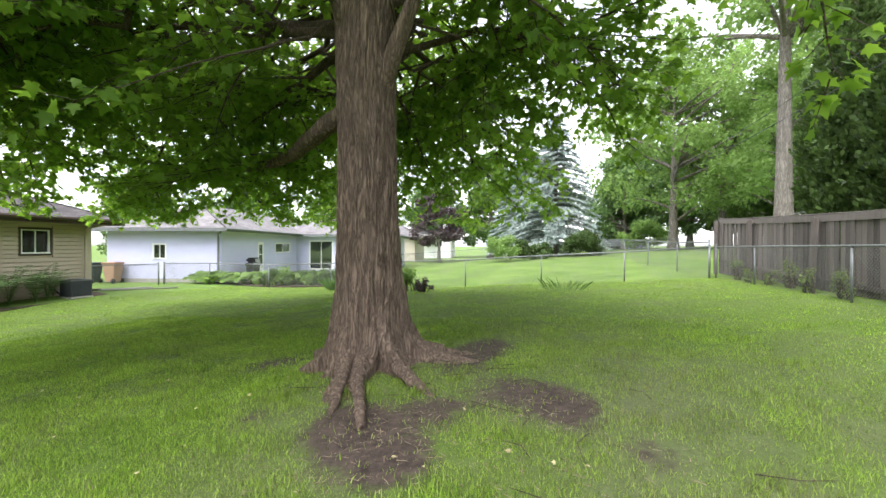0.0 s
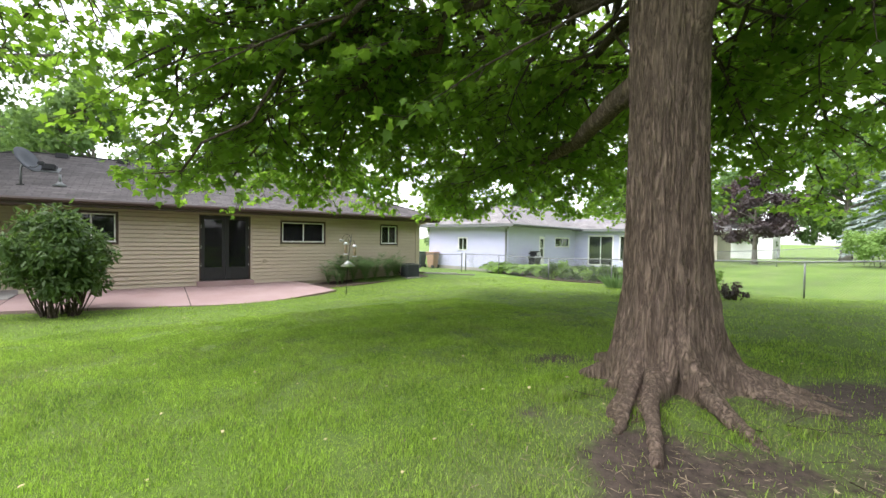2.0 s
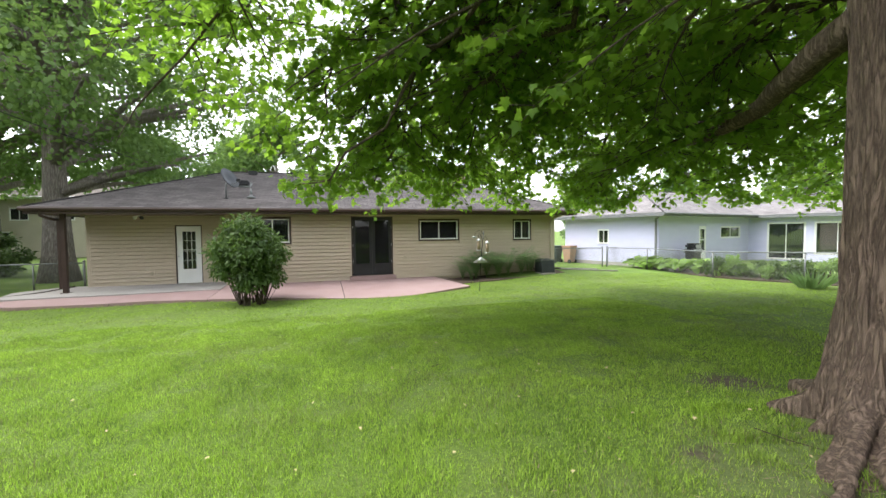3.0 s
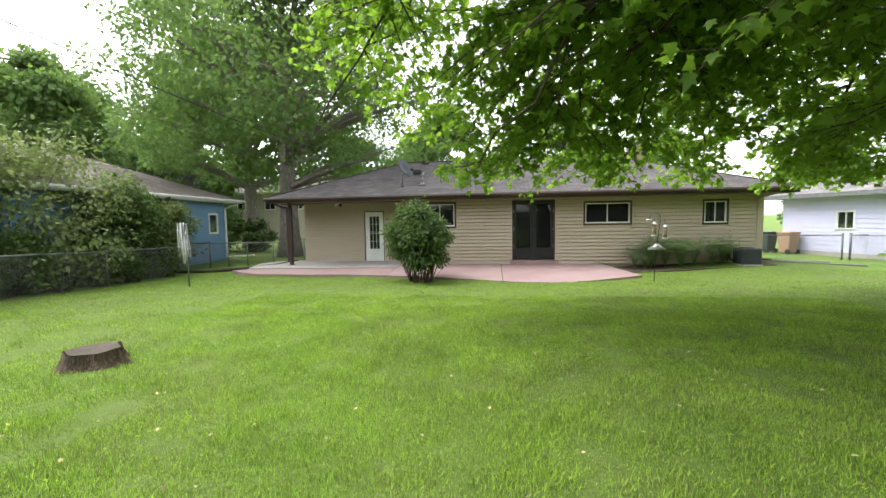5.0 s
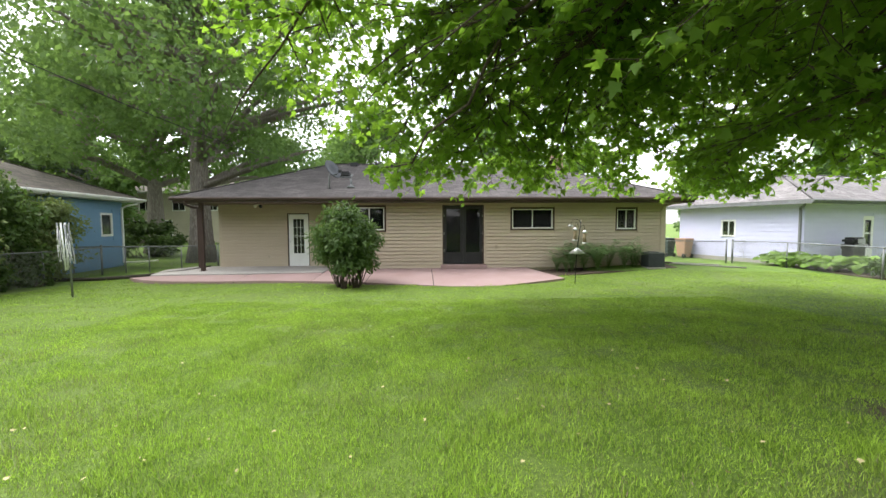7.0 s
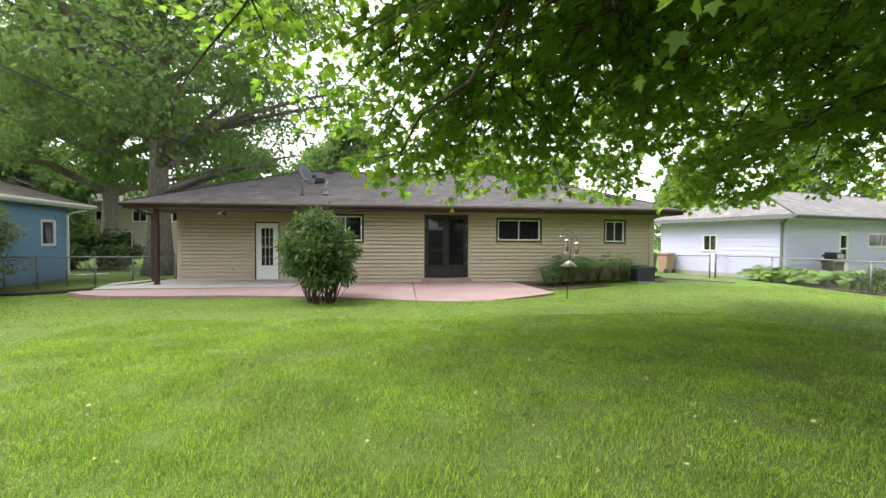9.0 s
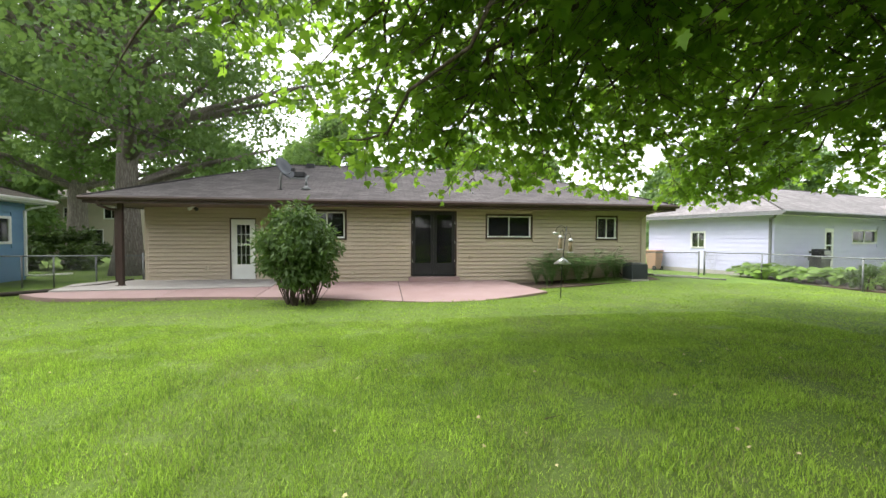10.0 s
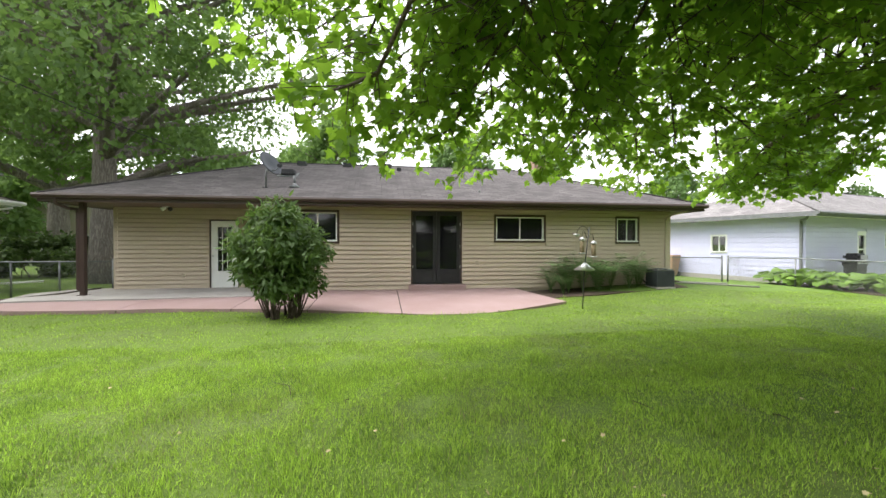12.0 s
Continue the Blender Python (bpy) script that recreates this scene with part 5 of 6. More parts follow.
def tree(name, label, at, high, spread, trunk_r, seed, mat, bark, size=0.3, blobs=60, per=130, clear=0.28, fork=0.35, turn=0.0, group="", lean=(0, 0)):
    rng, rr = np.random.default_rng(seed), random.Random(seed)
    th = thing(name, label, "tree", (at[0], at[1], ground_z(*at)), turn, group)
    fz = high * fork
    top = Vector((lean[0], lean[1], high * 0.85))
    spine = bezier(((0, 0, -0.2), (0, 0, high * 0.3), (lean[0] * 0.4, lean[1] * 0.4, high * 0.55), top), 12)
    part("trunk", tubed(spine, [trunk_r * ((1.45 - 0.45 * min(1, k / 1.2)) if k < 2 else 1.0) * (1 - 0.075 * k) for k in range(13)], 14), bark, th)
    cs, rs = [], []
    for k in range(blobs):
        t = rr.random() ** 0.8
        z = high * (clear + (1 - clear) * t)
        env = spread * math.sin(math.pi * min(1.0, 0.18 + 0.80 * t)) ** 0.7
        a, q = rr.uniform(0, 2 * math.pi), env * math.sqrt(rr.uniform(0.10, 1.0))
        cs.append((q * math.cos(a) + lean[0] * t, q * math.sin(a) + lean[1] * t, z - 0.05 * q))
        rs.append(spread * rr.uniform(0.13, 0.24))
    bm = bmesh.new()
    for k, c in enumerate(cs):
        if k % 2 == 0:
            zt = max(fz * 0.8, min(c[2] - 0.25 * math.hypot(c[0], c[1]), high * 0.8))
            i = min(11, int(zt / (high * 0.85) * 12))
            p0 = spine[i]
            tube(bm, bezier((p0, p0.lerp(Vector(c), 0.4) + Vector((0, 0, 0.3)), Vector(c) + Vector((0, 0, 0.3)), Vector(c)), 6), [trunk_r * 0.34 * (1 - 0.14 * j) for j in range(7)], 5, caps=False)
    tagged(part("branchwork", bm, bark, th), kind="stuff")
    P, S, T, U = blob_leaves(cs, rs, per, size, 0.75, rng)
    leaves("crown", P, S, T, U, OVAL if size < 0.22 else DIAMOND, mat, th)
    return th


def shrub(name, label, at, wide, high, seed, mat, size=0.09, blobs=26, per=120, stems=10, deep=None, shape=OVAL, base=0.25, z=None, squash=0.9):
    rng, rr = np.random.default_rng(seed), random.Random(seed)
    th = thing(name, label, "shrub", (at[0], at[1], ground_z(*at) if z is None else z))
    deep = deep or wide
    cs, rs = [], []
    for k in range(blobs):
        a, t = rr.uniform(0, 2 * math.pi), rr.uniform(base, 1.0)
        q = math.sqrt(rr.random()) * 0.62 * math.sin(math.pi * min(0.92, 0.22 + 0.7 * (t - base) / (1 - base) * 0.95)) ** 0.6
        cs.append((q * wide * math.cos(a) * 0.78, q * deep * math.sin(a) * 0.78, high * t * 0.86))
        rs.append(min(wide, high) * rr.uniform(0.13, 0.22))
    bm = bmesh.new()
    for k in range(stems):
        c = cs[k % len(cs)]
        a = rr.uniform(0, 6.3)
        s = (0.16 * wide * math.cos(a), 0.16 * deep * math.sin(a), -0.05)
        tube(bm, bezier((s, (s[0] * 1.5 + c[0] * 0.2, s[1] * 1.5 + c[1] * 0.2, c[2] * 0.5), c), 5), [0.018, 0.017, 0.015, 0.012, 0.009, 0.006], 5, caps=False)
    tagged(part("stem_thicket", bm, M_LIMB, th), kind="stuff")
    P, S, T, U = blob_leaves(cs, rs, per, size, squash, rng, 0.2)
    leaves("foliage", P, S, T, U, shape, mat, th)
    return th


tree("oak_tree", "tall spreading oak with a thick grey trunk", (-10.4, 21.8), 17.5, 8.9, 0.55, 3, M_OAK, M_OAKBARK, 0.22, 180, 400, 0.28, 0.3)
tree("shade_tree", "tall tree with a thick grey trunk across the yard", (-17.8, 30.0), 16, 7.0, 0.62, 4, M_OAK, M_OAKBARK, 0.30, 100, 260, 0.34, 0.4)
tree("yard_tree", "pale green tree with a forked grey trunk", (40.4, -9.4), 17, 7.5, 0.40, 5, M_PALE, M_OAKBARK, 0.32, 100, 170, 0.26, 0.25)
tree("yard_tree", "tall tree with a straight grey trunk behind the fence", (23.5, -10.2), 25, 6.0, 0.40, 6, M_PALE, M_OAKBARK, 0.34, 80, 140, 0.42, 0.6)
tree("plum_tree", "dark purple-leaved ornamental tree", (43.5, 13.4), 8.0, 3.6, 0.22, 8, M_PURPLE, M_OAKBARK, 0.26, 50, 220, 0.30)
tree("garden_tree", "dark green round-headed garden tree", (48, 8.4), 9.0, 3.4, 0.35, 9, M_OAK, M_OAKBARK, 0.28, 50, 220, 0.34)
tree("yard_tree", "light green young tree overhanging the fence", (31, -13.5), 12, 4.5, 0.2, 31, M_PALE, M_OAKBARK, 0.28, 50, 150, 0.3)
tree("yard_tree", "tall light green tree beyond the board fence", (36, -19), 19, 7.0, 0.35, 32, M_PALE, M_OAKBARK, 0.36, 80, 130, 0.2)
tree("yard_tree", "tall light green tree far across the yards", (46, -15), 20, 7.5, 0.4, 33, M_PALE, M_OAKBARK, 0.40, 80, 130, 0.2)

kinds = [tree("woodland_tree", "leafy tree in the distant tree line", (-38, 34), 15, 6.2, 0.4, 11, M_FAR, M_OAKBARK, 0.50, 80, 190, 0.16, group="tree line"),
         tree("woodland_tree", "leafy tree in the distant tree line", (-30, 41), 16, 6.6, 0.4, 12, M_OAK, M_OAKBARK, 0.50, 80, 190, 0.14, group="tree line"),
         tree("woodland_tree", "leafy tree in the distant tree line", (-47, 36), 14, 6.0, 0.4, 13, M_FAR, M_OAKBARK, 0.50, 80, 190, 0.12, group="tree line")]
RT = random.Random(17)
spots = [(-56, 34), (-64, 26), (-12, 66), (-42, 50), (-54, 48), (-23, 70), (-14, 78), (-5, 56), (2, 80), (12, 62), (24, 58), (36, 48), (44, 40), (52, 32), (64, 22), (70, 12), (74, 4),
         (60, -8), (64, -17), (57, -24), (50, -30), (45, -22), (36, -24), (28, -26), (20, -28), (72, -12), (68, -28), (10, -30), (-2, -30), (-14, -28), (-26, -22), (-36, -8), (-40, 8), (-44, 20), (-34, 28)]
for k, (x, y) in enumerate(spots):
    s = RT.uniform(0.8, 1.2) * (0.8 if 20 < y < 50 and x > 20 else 1.0)
    m = pose(x, y, ground_z(x, y), 0, 0, RT.uniform(0, 360)) @ Matrix.Diagonal((s, s, s * RT.uniform(0.9, 1.1), 1))
    ob = copy_thing(kinds[k % 3], pose(x, y, ground_z(x, y), 0, 0, RT.uniform(0, 360)))
    ob.scale = (s, s, s)


def conifer(name, label, at, high, wide, seed, mat, tiers, size, clear=0.1):
    """A conifer of whorled, drooping boughs."""
    rr, rng = random.Random(seed), np.random.default_rng(seed)
    th = thing(name, label, "tree", (at[0], at[1], ground_z(*at)))
    part("trunk", tubed([(0, 0, -0.1), (0, 0, high * 0.5), (0, 0, high)], [0.22, 0.13, 0.02], 10), M_OAKBARK, th)
    bm = bmesh.new()
    P, T = [], []
    for k in range(tiers):
        z = high * (clear + (1 - clear) * k / tiers)
        reach = wide * (1 - k / tiers) ** 0.8 + 0.15
        for b in range(7):
            a = 2 * math.pi * (b + rr.random()) / 7
            d = Vector((math.cos(a), math.sin(a), 0))
            pts = bezier(((0, 0, z), d * reach * 0.5 + Vector((0, 0, z + 0.15)), d * reach + Vector((0, 0, z - 0.22 * reach))), 6)
            tube(bm, pts, [0.04, 0.035, 0.03, 0.024, 0.018, 0.012, 0.006], 4, caps=False)
            n = int(reach * 60) + 10
            for q in range(n):
                t = rr.random() ** 0.7 * 6
                i = min(5, int(t))
                p = pts[i].lerp(pts[i + 1], t - i)
                side = Vector((-d.y, d.x, 0)) * rr.choice((-1, 1))
                w = side * rr.uniform(0.3, 1) + d * rr.uniform(0.2, 1) + Vector((0, 0, rr.uniform(-0.7, 0.1)))
                P.append(tuple(p + side * rr.uniform(0, 0.22) * reach * 0.5))
                T.append(tuple(w))
    tagged(part("branchwork", bm, M_OAKBARK, th), kind="stuff")
    P, T = np.array(P), np.array(T)
    leaves("needles", P, size * rng.uniform(0.7, 1.3, len(P)), T, rng.normal(0, 0.4, (len(P), 3)) + np.array([0, 0, 1]), DIAMOND, mat, th, fold=0.3)
    return th


conifer("blue_spruce", "blue-green spruce with drooping boughs", (35.5, 0.6), 12.0, 4.4, 41, M_SPRUCE, 26, 0.20, 0.10)
conifer("blue_spruce", "blue-green spruce with drooping boughs", (41.0, 3.5), 12.5, 4.2, 42, M_SPRUCE, 26, 0.20, 0.10)
conifer("pine_tree", "tall ragged pine above the tree line", (-37, 45), 19, 3.6, 43, M_SPRUCE, 22, 0.8, 0.4)


def cedar(at, high, wide, seed):
    rng, rr = np.random.default_rng(seed), random.Random(seed)
    th = thing("arborvitae", "tall dark green arborvitae behind a board fence", "tree", (at[0], at[1], ground_z(*at)), group="arborvitae row")
    part("trunk", tubed([(0, 0, -0.1), (0, 0, high * 0.9)], [0.10, 0.02], 8), M_OAKBARK, th)
    n = 11000
    t = rng.random(n) ** 0.9
    a = rng.uniform(0, 2 * math.pi, n)
    rad = wide * 0.5 * (np.sin(np.pi * (0.12 + 0.86 * t)) ** 0.5) * (0.60 + 0.40 * rng.random(n)) * (1 + 0.22 * np.sin(a * 5 + t * 26) + 0.1 * np.sin(a * 3 - t * 40))
    d = np.stack([np.cos(a), np.sin(a), np.zeros(n)], 1)
    P = d * rad[:, None] + np.array([0, 0, 1]) * (0.15 + t * high)[:, None]
    T = d * 0.7 + rng.normal(0, 0.35, (n, 3)) + np.array([0, 0, 0.9])
    U = d + rng.normal(0, 0.5, (n, 3))
    leaves("foliage", P, 0.15 * rng.uniform(0.6, 1.3, n), T, U, DIAMOND, M_CEDAR, th)
    return th


for k, (x, y, h) in enumerate(((14.2, -7.3, 6.6), (12.9, -7.1, 7.2), (11.6, -7.4, 6.4), (10.4, -7.2, 7.1), (9.1, -7.4, 7.5), (7.9, -7.2, 6.9))):
    cedar((x, y), h, 1.45 + 0.12 * (k % 3), 60 + k)

# neighbours' shrubs along the western fence
for k, (x, y, w, h, m) in enumerate(((-11.8, 4.6, 4.4, 5.0, M_OLIVE), (-11.8, 7.4, 4.4, 5.0, M_OLIVE), (-11.9, 10.2, 4.2, 4.6, M_OLIVE), (-11.7, 12.8, 3.0, 3.7, M_BUSH), (-11.6, 14.5, 2.3, 2.9, M_OLIVE), (-13.6, 6.0, 4.2, 5.2, M_OLIVE), (-13.6, 9.0, 4.2, 5.0, M_OLIVE), (-13.3, 12.0, 3.2, 3.6, M_OLIVE), (-11.4, 1.6, 4.0, 4.0, M_OLIVE), (-10.8, 6.2, 2.0, 1.7, M_BUSH), (-10.9, 8.8, 1.9, 1.6, M_BUSH), (-11.0, 11.4, 1.8, 1.5, M_BUSH))):
    shrub("overgrown_shrub", "tall loose grey-green shrub overhanging a fence" if m is M_OLIVE else "low green shrub growing through a fence", (x, y), w, h, 80 + k, m, 0.13, 66, 150, 26, base=0.06)
shrub("juniper", "wide dark spreading juniper on a front lawn", (-15.5, 25.5), 5.5, 2.1, 95, M_CEDAR, 0.2, 40, 200, 8, deep=3.5, shape=DIAMOND, base=0.15)
shrub("clipped_yew", "dark rounded clipped shrub under a spruce", (29.7, 2.2), 3.0, 1.5, 96, M_CEDAR, 0.14, 30, 200, 6, base=0.2)
shrub("clipped_yew", "dark flat-topped clipped shrub under a spruce", (31.6, -1.4), 4.4, 1.9, 97, M_CEDAR, 0.14, 40, 200, 6, deep=3, base=0.35)
shrub("garden_shrub", "light green rounded shrub on the far lawn", (29.0, 4.4), 3.0, 2.0, 98, M_PALE, 0.14, 24, 160, 6)
shrub("garden_shrub", "light green shrub before the far trees", (52, -9.0), 6.0, 3.5, 99, M_PALE, 0.3, 24, 160, 6)


# ---- garden things ----
LANCE = [(0, 0), (0.15, 0.3), (0.13, 0.65), (0, 1.0), (-0.13, 0.65), (-0.15, 0.3)]
# rounded shrub at the edge of the patio
PZ = -0.43
shrub("patio_shrub", "rounded green leafy shrub with bare stems at the patio", (-1.32, 12.25), 1.85, 2.5, 121, M_BUSH, 0.145, 52, 230, 46, base=0.33, z=PZ, shape=LANCE)

# ferns along the house wall
RF = random.Random(33)


def fern(at, high, seed):
    rr = random.Random(seed)
    th = thing("fern", "arching green fern against tan siding", "plant", (at[0], at[1], ground_z(*at)), group="ferns by the wall")
    P, T, S = [], [], []
    bm = bmesh.new()
    for k in range(17):
        a = rr.uniform(0, 2 * math.pi)
        d = Vector((math.cos(a), math.sin(a), 0))
        ln = high * rr.uniform(0.8, 1.4)
        out = rr.uniform(0.15, 0.75)
        pts = bezier(((0, 0, 0), d * ln * 0.12 + Vector((0, 0, ln * 0.8)), d * ln * out + Vector((0, 0, ln * (1.0 - 0.55 * out)))), 14)
        tube(bm, pts, [0.006 * (1 - 0.06 * j) for j in range(15)], 3, caps=False)
        side = Vector((-d.y, d.x, 0))
        for j in range(1, 15):
            for s in (-1, 1):
                P.append(tuple(pts[j]))
                T.append(tuple(side * s + (pts[j] - pts[j - 1]).normalized() * 0.4 + Vector((0, 0, -0.15))))
                S.append(0.17 * ln / 0.9 * math.sin(math.pi * (0.2 + 0.76 * (j - 1) / 14)))
    tagged(part("stalk_tuft", bm, M_FERN, th), kind="stuff")
    n = len(P)
    leaves("fronds", np.array(P), np.array(S), np.array(T), RNG.normal(0, 0.2, (n, 3)) + np.array([0, 0, 1]), [(0, 0), (0.10, 0.25), (0.09, 0.6), (0, 1), (-0.09, 0.6), (-0.10, 0.25)], M_FERN, th)


for k, (x, y, h) in enumerate(((5.55, 14.85, 0.75), (6.0, 14.65, 0.95), (6.5, 14.8, 1.0), (6.9, 14.55, 0.85), (7.4, 14.8, 0.95), (7.9, 14.65, 1.0), (8.3, 14.85, 0.9), (6.2, 15.1, 0.9), (7.1, 15.1, 0.9), (8.55, 15.05, 0.8), (5.75, 14.45, 0.55))):
    fern((x, y), h, 300 + k)


def broadleaf(name, label, at, n, size, high, seed, mat, group):
    rr, rng = random.Random(seed), np.random.default_rng(seed)
    th = thing(name, label, "plant", (at[0], at[1], ground_z(*at)), group=group)
    P, T, S = [], [], []
    bm = bmesh.new()
    for k in range(n):
        a, q = rr.uniform(0, 6.3), math.sqrt(rr.random())
        p = Vector((math.cos(a) * q * high * 0.9, math.sin(a) * q * high * 0.9, high * (1.05 - 0.55 * q * q) * rr.uniform(0.75, 1.05)))
        tube(bm, bezier(((0, 0, 0), (p.x * 0.2, p.y * 0.2, p.z), p), 4), 0.006, 3, caps=False)
        P.append(tuple(p))
        T.append((math.cos(a) + rr.gauss(0, 0.3), math.sin(a) + rr.gauss(0, 0.3), rr.uniform(-0.5, 0.1)))
        S.append(size * rr.uniform(0.7, 1.25))
    tagged(part("stalk_tuft", bm, mat, th), kind="stuff")
    leaves("leaves", np.array(P), np.array(S), np.array(T), rng.normal(0, 0.25, (n, 3)) + np.array([0, 0, 1]), [(0, 0), (0.36, 0.25), (0.33, 0.6), (0, 1), (-0.33, 0.6), (-0.36, 0.25)], mat, th, fold=0.2)


RH = random.Random(44)
for k in range(9):
    broadleaf("hosta", "large light green hosta behind the wire fence", (15.6 + RH.uniform(0, 0.7), 13.7 + k * 0.42), 60, 0.34, 0.62, 400 + k, M_HOSTA, "hostas by the fence")
for k in range(9):
    y = 9.2 + k * 0.5
    shrub("perennial", "bushy green perennial in a fence border", (15.5 + RH.uniform(-0.1, 0.5), y), 0.9, RH.uniform(0.6, 0.95), 420 + k, M_BUSH if k % 3 else M_PALE, 0.08, 14, 90, 8, base=0.2)
bed = part("bed_soil", slab_from([(15.1, 8.6), (16.6, 8.8), (16.9, 13), (17.0, 17.2), (15.6, 17.4), (15.12, 13)], 0.1, lambda x, y: ground_z(x, y) + 0.03), M_SOIL)
tagged(bed, "dark mulched soil bed along the fence", "garden bed", kind="structure")
bed = part("bed_soil", slab_from([(5.2, 14.0), (6.5, 14.15), (8.4, 14.35), (9.8, 14.6), (9.75, 15.38), (4.62, 15.38)], 0.12, lambda x, y: ground_z(x, y) + 0.02), M_SOIL)
tagged(bed, "dark soil bed under the ferns", "garden bed", kind="structure")
shrub("peony", "leafy light green plant beside the lawn", (13.3, 5.1), 0.9, 0.85, 441, M_PALE, 0.11, 14, 60, 8)
shrub("dry_shrub", "low dark brown cut-back shrub", (13.0, 4.55), 0.65, 0.5, 442, M_PURPLE, 0.07, 14, 60, 16)


def blades(name, label, at, n, high, wide, mat, seed, category="plant", width=0.012):
    rr, rng = random.Random(seed), np.random.default_rng(seed)
    th = thing(name, label, category, (at[0], at[1], ground_z(*at)))
    a, q = rng.uniform(0, 6.3, n), np.sqrt(rng.random(n)) * wide
    P = np.stack([q * np.cos(a), q * np.sin(a), np.zeros(n)], 1)
    T = np.stack([0.5 * np.cos(a) * q / wide, 0.5 * np.sin(a) * q / wide, np.ones(n)], 1) + rng.normal(0, 0.15, (n, 3))
    U = np.stack([np.cos(a), np.sin(a), np.zeros(n)], 1) * -1.0
    w = width / high
    leaves("blades", P, high * rng.uniform(0.6, 1.1, n), T, U, [(-w, 0), (w, 0), (w * 0.9, 0.5), (0, 1), (-w * 0.9, 0.5)], mat, th, fold=0.35)


blades("lily_clump", "sparse clump of narrow-leaved plants in the lawn", (12.4, 0.0), 34, 0.45, 0.5, M_FERN, 451, width=0.006)
blades("iris_clump", "upright clump of iris leaves by the fence", (14.0, 8.6), 70, 0.6, 0.3, M_FERN, 452, width=0.03)
for k in range(6):
    x = 14.2 - k * 0.95
    shrub("fence_weed", "straggling weeds between wire and board fences", (x, -5.0 + RH.uniform(-0.05, 0.1)), 0.8, RH.uniform(0.3, 0.95), 460 + k, M_OLIVE, 0.05, 9, 40, 12, deep=0.3, base=0.08)
for k in range(9):
    y = 3.5 + k * 1.2
    shrub("fence_weed", "low weeds along a wire fence", (-10.2 - 0.03 * k + RH.uniform(-0.15, 0.1), y), 0.9, RH.uniform(0.25, 0.6), 480 + k, M_BUSH, 0.07, 9, 60, 6, deep=0.5, base=0.08)

# air conditioner on its pad
ax, ay = 9.0, 14.78
az = ground_z(ax, ay)
ac = thing("air_conditioner", "dark grey square air conditioner on a pad", "air conditioner", (ax, ay, az))
part("pad", boxed(-0.31, 0.31, -0.30, 0.30, -0.08, 0.02, bevel=0.01), M_SLAB, ac)
part("coil", boxed(-0.25, 0.25, -0.24, 0.24, 0.02, 0.50), M_CHAR, ac)
part("lid", boxed(-0.28, 0.28, -0.27, 0.27, 0.50, 0.545, bevel=0.02), M_GALV, ac)
part("fan_grille", lathe([(0.21, 0.545), (0.21, 0.56), (0.02, 0.57)], 24), M_CHAR, ac)
for k in range(20):
    x = -0.262 + k * 0.027
    part("fin", boxed(x, x + 0.015, -0.268, -0.24, 0.04, 0.50), M_SLATE, ac)
    part("fin", boxed(-0.278, -0.25, x * 0.9, x * 0.9 + 0.014, 0.04, 0.50), M_SLATE, ac)
for sx in (-1, 1):
    for sy in (-1, 1):
        part("corner_post", boxed(sx * 0.265 - 0.016, sx * 0.265 + 0.016, sy * 0.255 - 0.016, sy * 0.255 + 0.016, 0.02, 0.505), M_SLATE, ac)
hose = thing("line_set", "insulated pipes from the wall to the air conditioner", "pipe", (0, 0, 0))
part("pipe", tubed([(8.7, 15.38, az + 0.3), (8.66, 15.2, az + 0.25), (8.7, 15.0, az + 0.1), (8.75, 14.9, az + 0.12)], 0.02, 8), M_CHAR, hose)
dc = thing("drain_pipe", "pale drain pipes lying in the grass", "pipe", (0, 0, 0))
for k, (x1, y1) in enumerate(((12.6, 14.9), (12.0, 15.5))):
    part("pipe", tubed([(9.9, 15.2 + k * 0.25, ground_z(9.9, 15.2) + 0.05), (x1, y1, ground_z(x1, y1) + 0.03)], 0.025, 8), M_SLAB, dc)

# bird feeder pole
fx, fy2 = 5.25, 12.4
bf = thing("bird_feeder", "leaning feeder pole with two tube feeders and a baffle", "bird feeder", (fx, fy2, ground_z(fx, fy2)))
part("pole", tubed([(0, 0, -0.1), (0.04, 0, 0.9), (0.16, 0, 1.9)], 0.012, 8), M_CHAR, bf)
part("baffle", lathe([(0.24, 0.90), (0.025, 1.06), (0.02, 1.07), (0.22, 0.895)], 24, (0.05, 0)), M_STEEL, bf)
for dx, z, hk in ((-0.12, 1.38, "left"), (0.17, 1.30, "right")):
    part("hook", tubed(bezier(((0.10, 0, z + 0.25), (0.09 + dx * 0.5, 0, z + 0.50), (0.1 + dx, 0, z + 0.45), (0.1 + dx, 0, z + 0.28)), 8), 0.006, 6), M_CHAR, bf)
    tb = part("feeder_tube", lathe([(0.05, z - 0.08), (0.05, z + 0.2)], 16, (0.1 + dx, 0)), M_SEED, bf)
    part("feeder_cap", lathe([(0.075, z + 0.2), (0.06, z + 0.24), (0.01, z + 0.28)], 16, (0.1 + dx, 0)), M_STEEL, tb)
    part("feeder_tray", lathe([(0.07, z - 0.11), (0.085, z - 0.09), (0.05, z - 0.08)], 16, (0.1 + dx, 0)), M_STEEL, tb)
part("hook", tubed(bezier(((0.15, 0, 1.75), (0.1, 0, 1.98), (-0.12, 0, 1.95), (-0.16, 0, 1.72)), 8), 0.006, 6), M_CHAR, bf)
part("suet_dish", lathe([(0.02, 1.66), (0.07, 1.70), (0.075, 1.73)], 14, (-0.16, 0)), M_STEEL, bf)

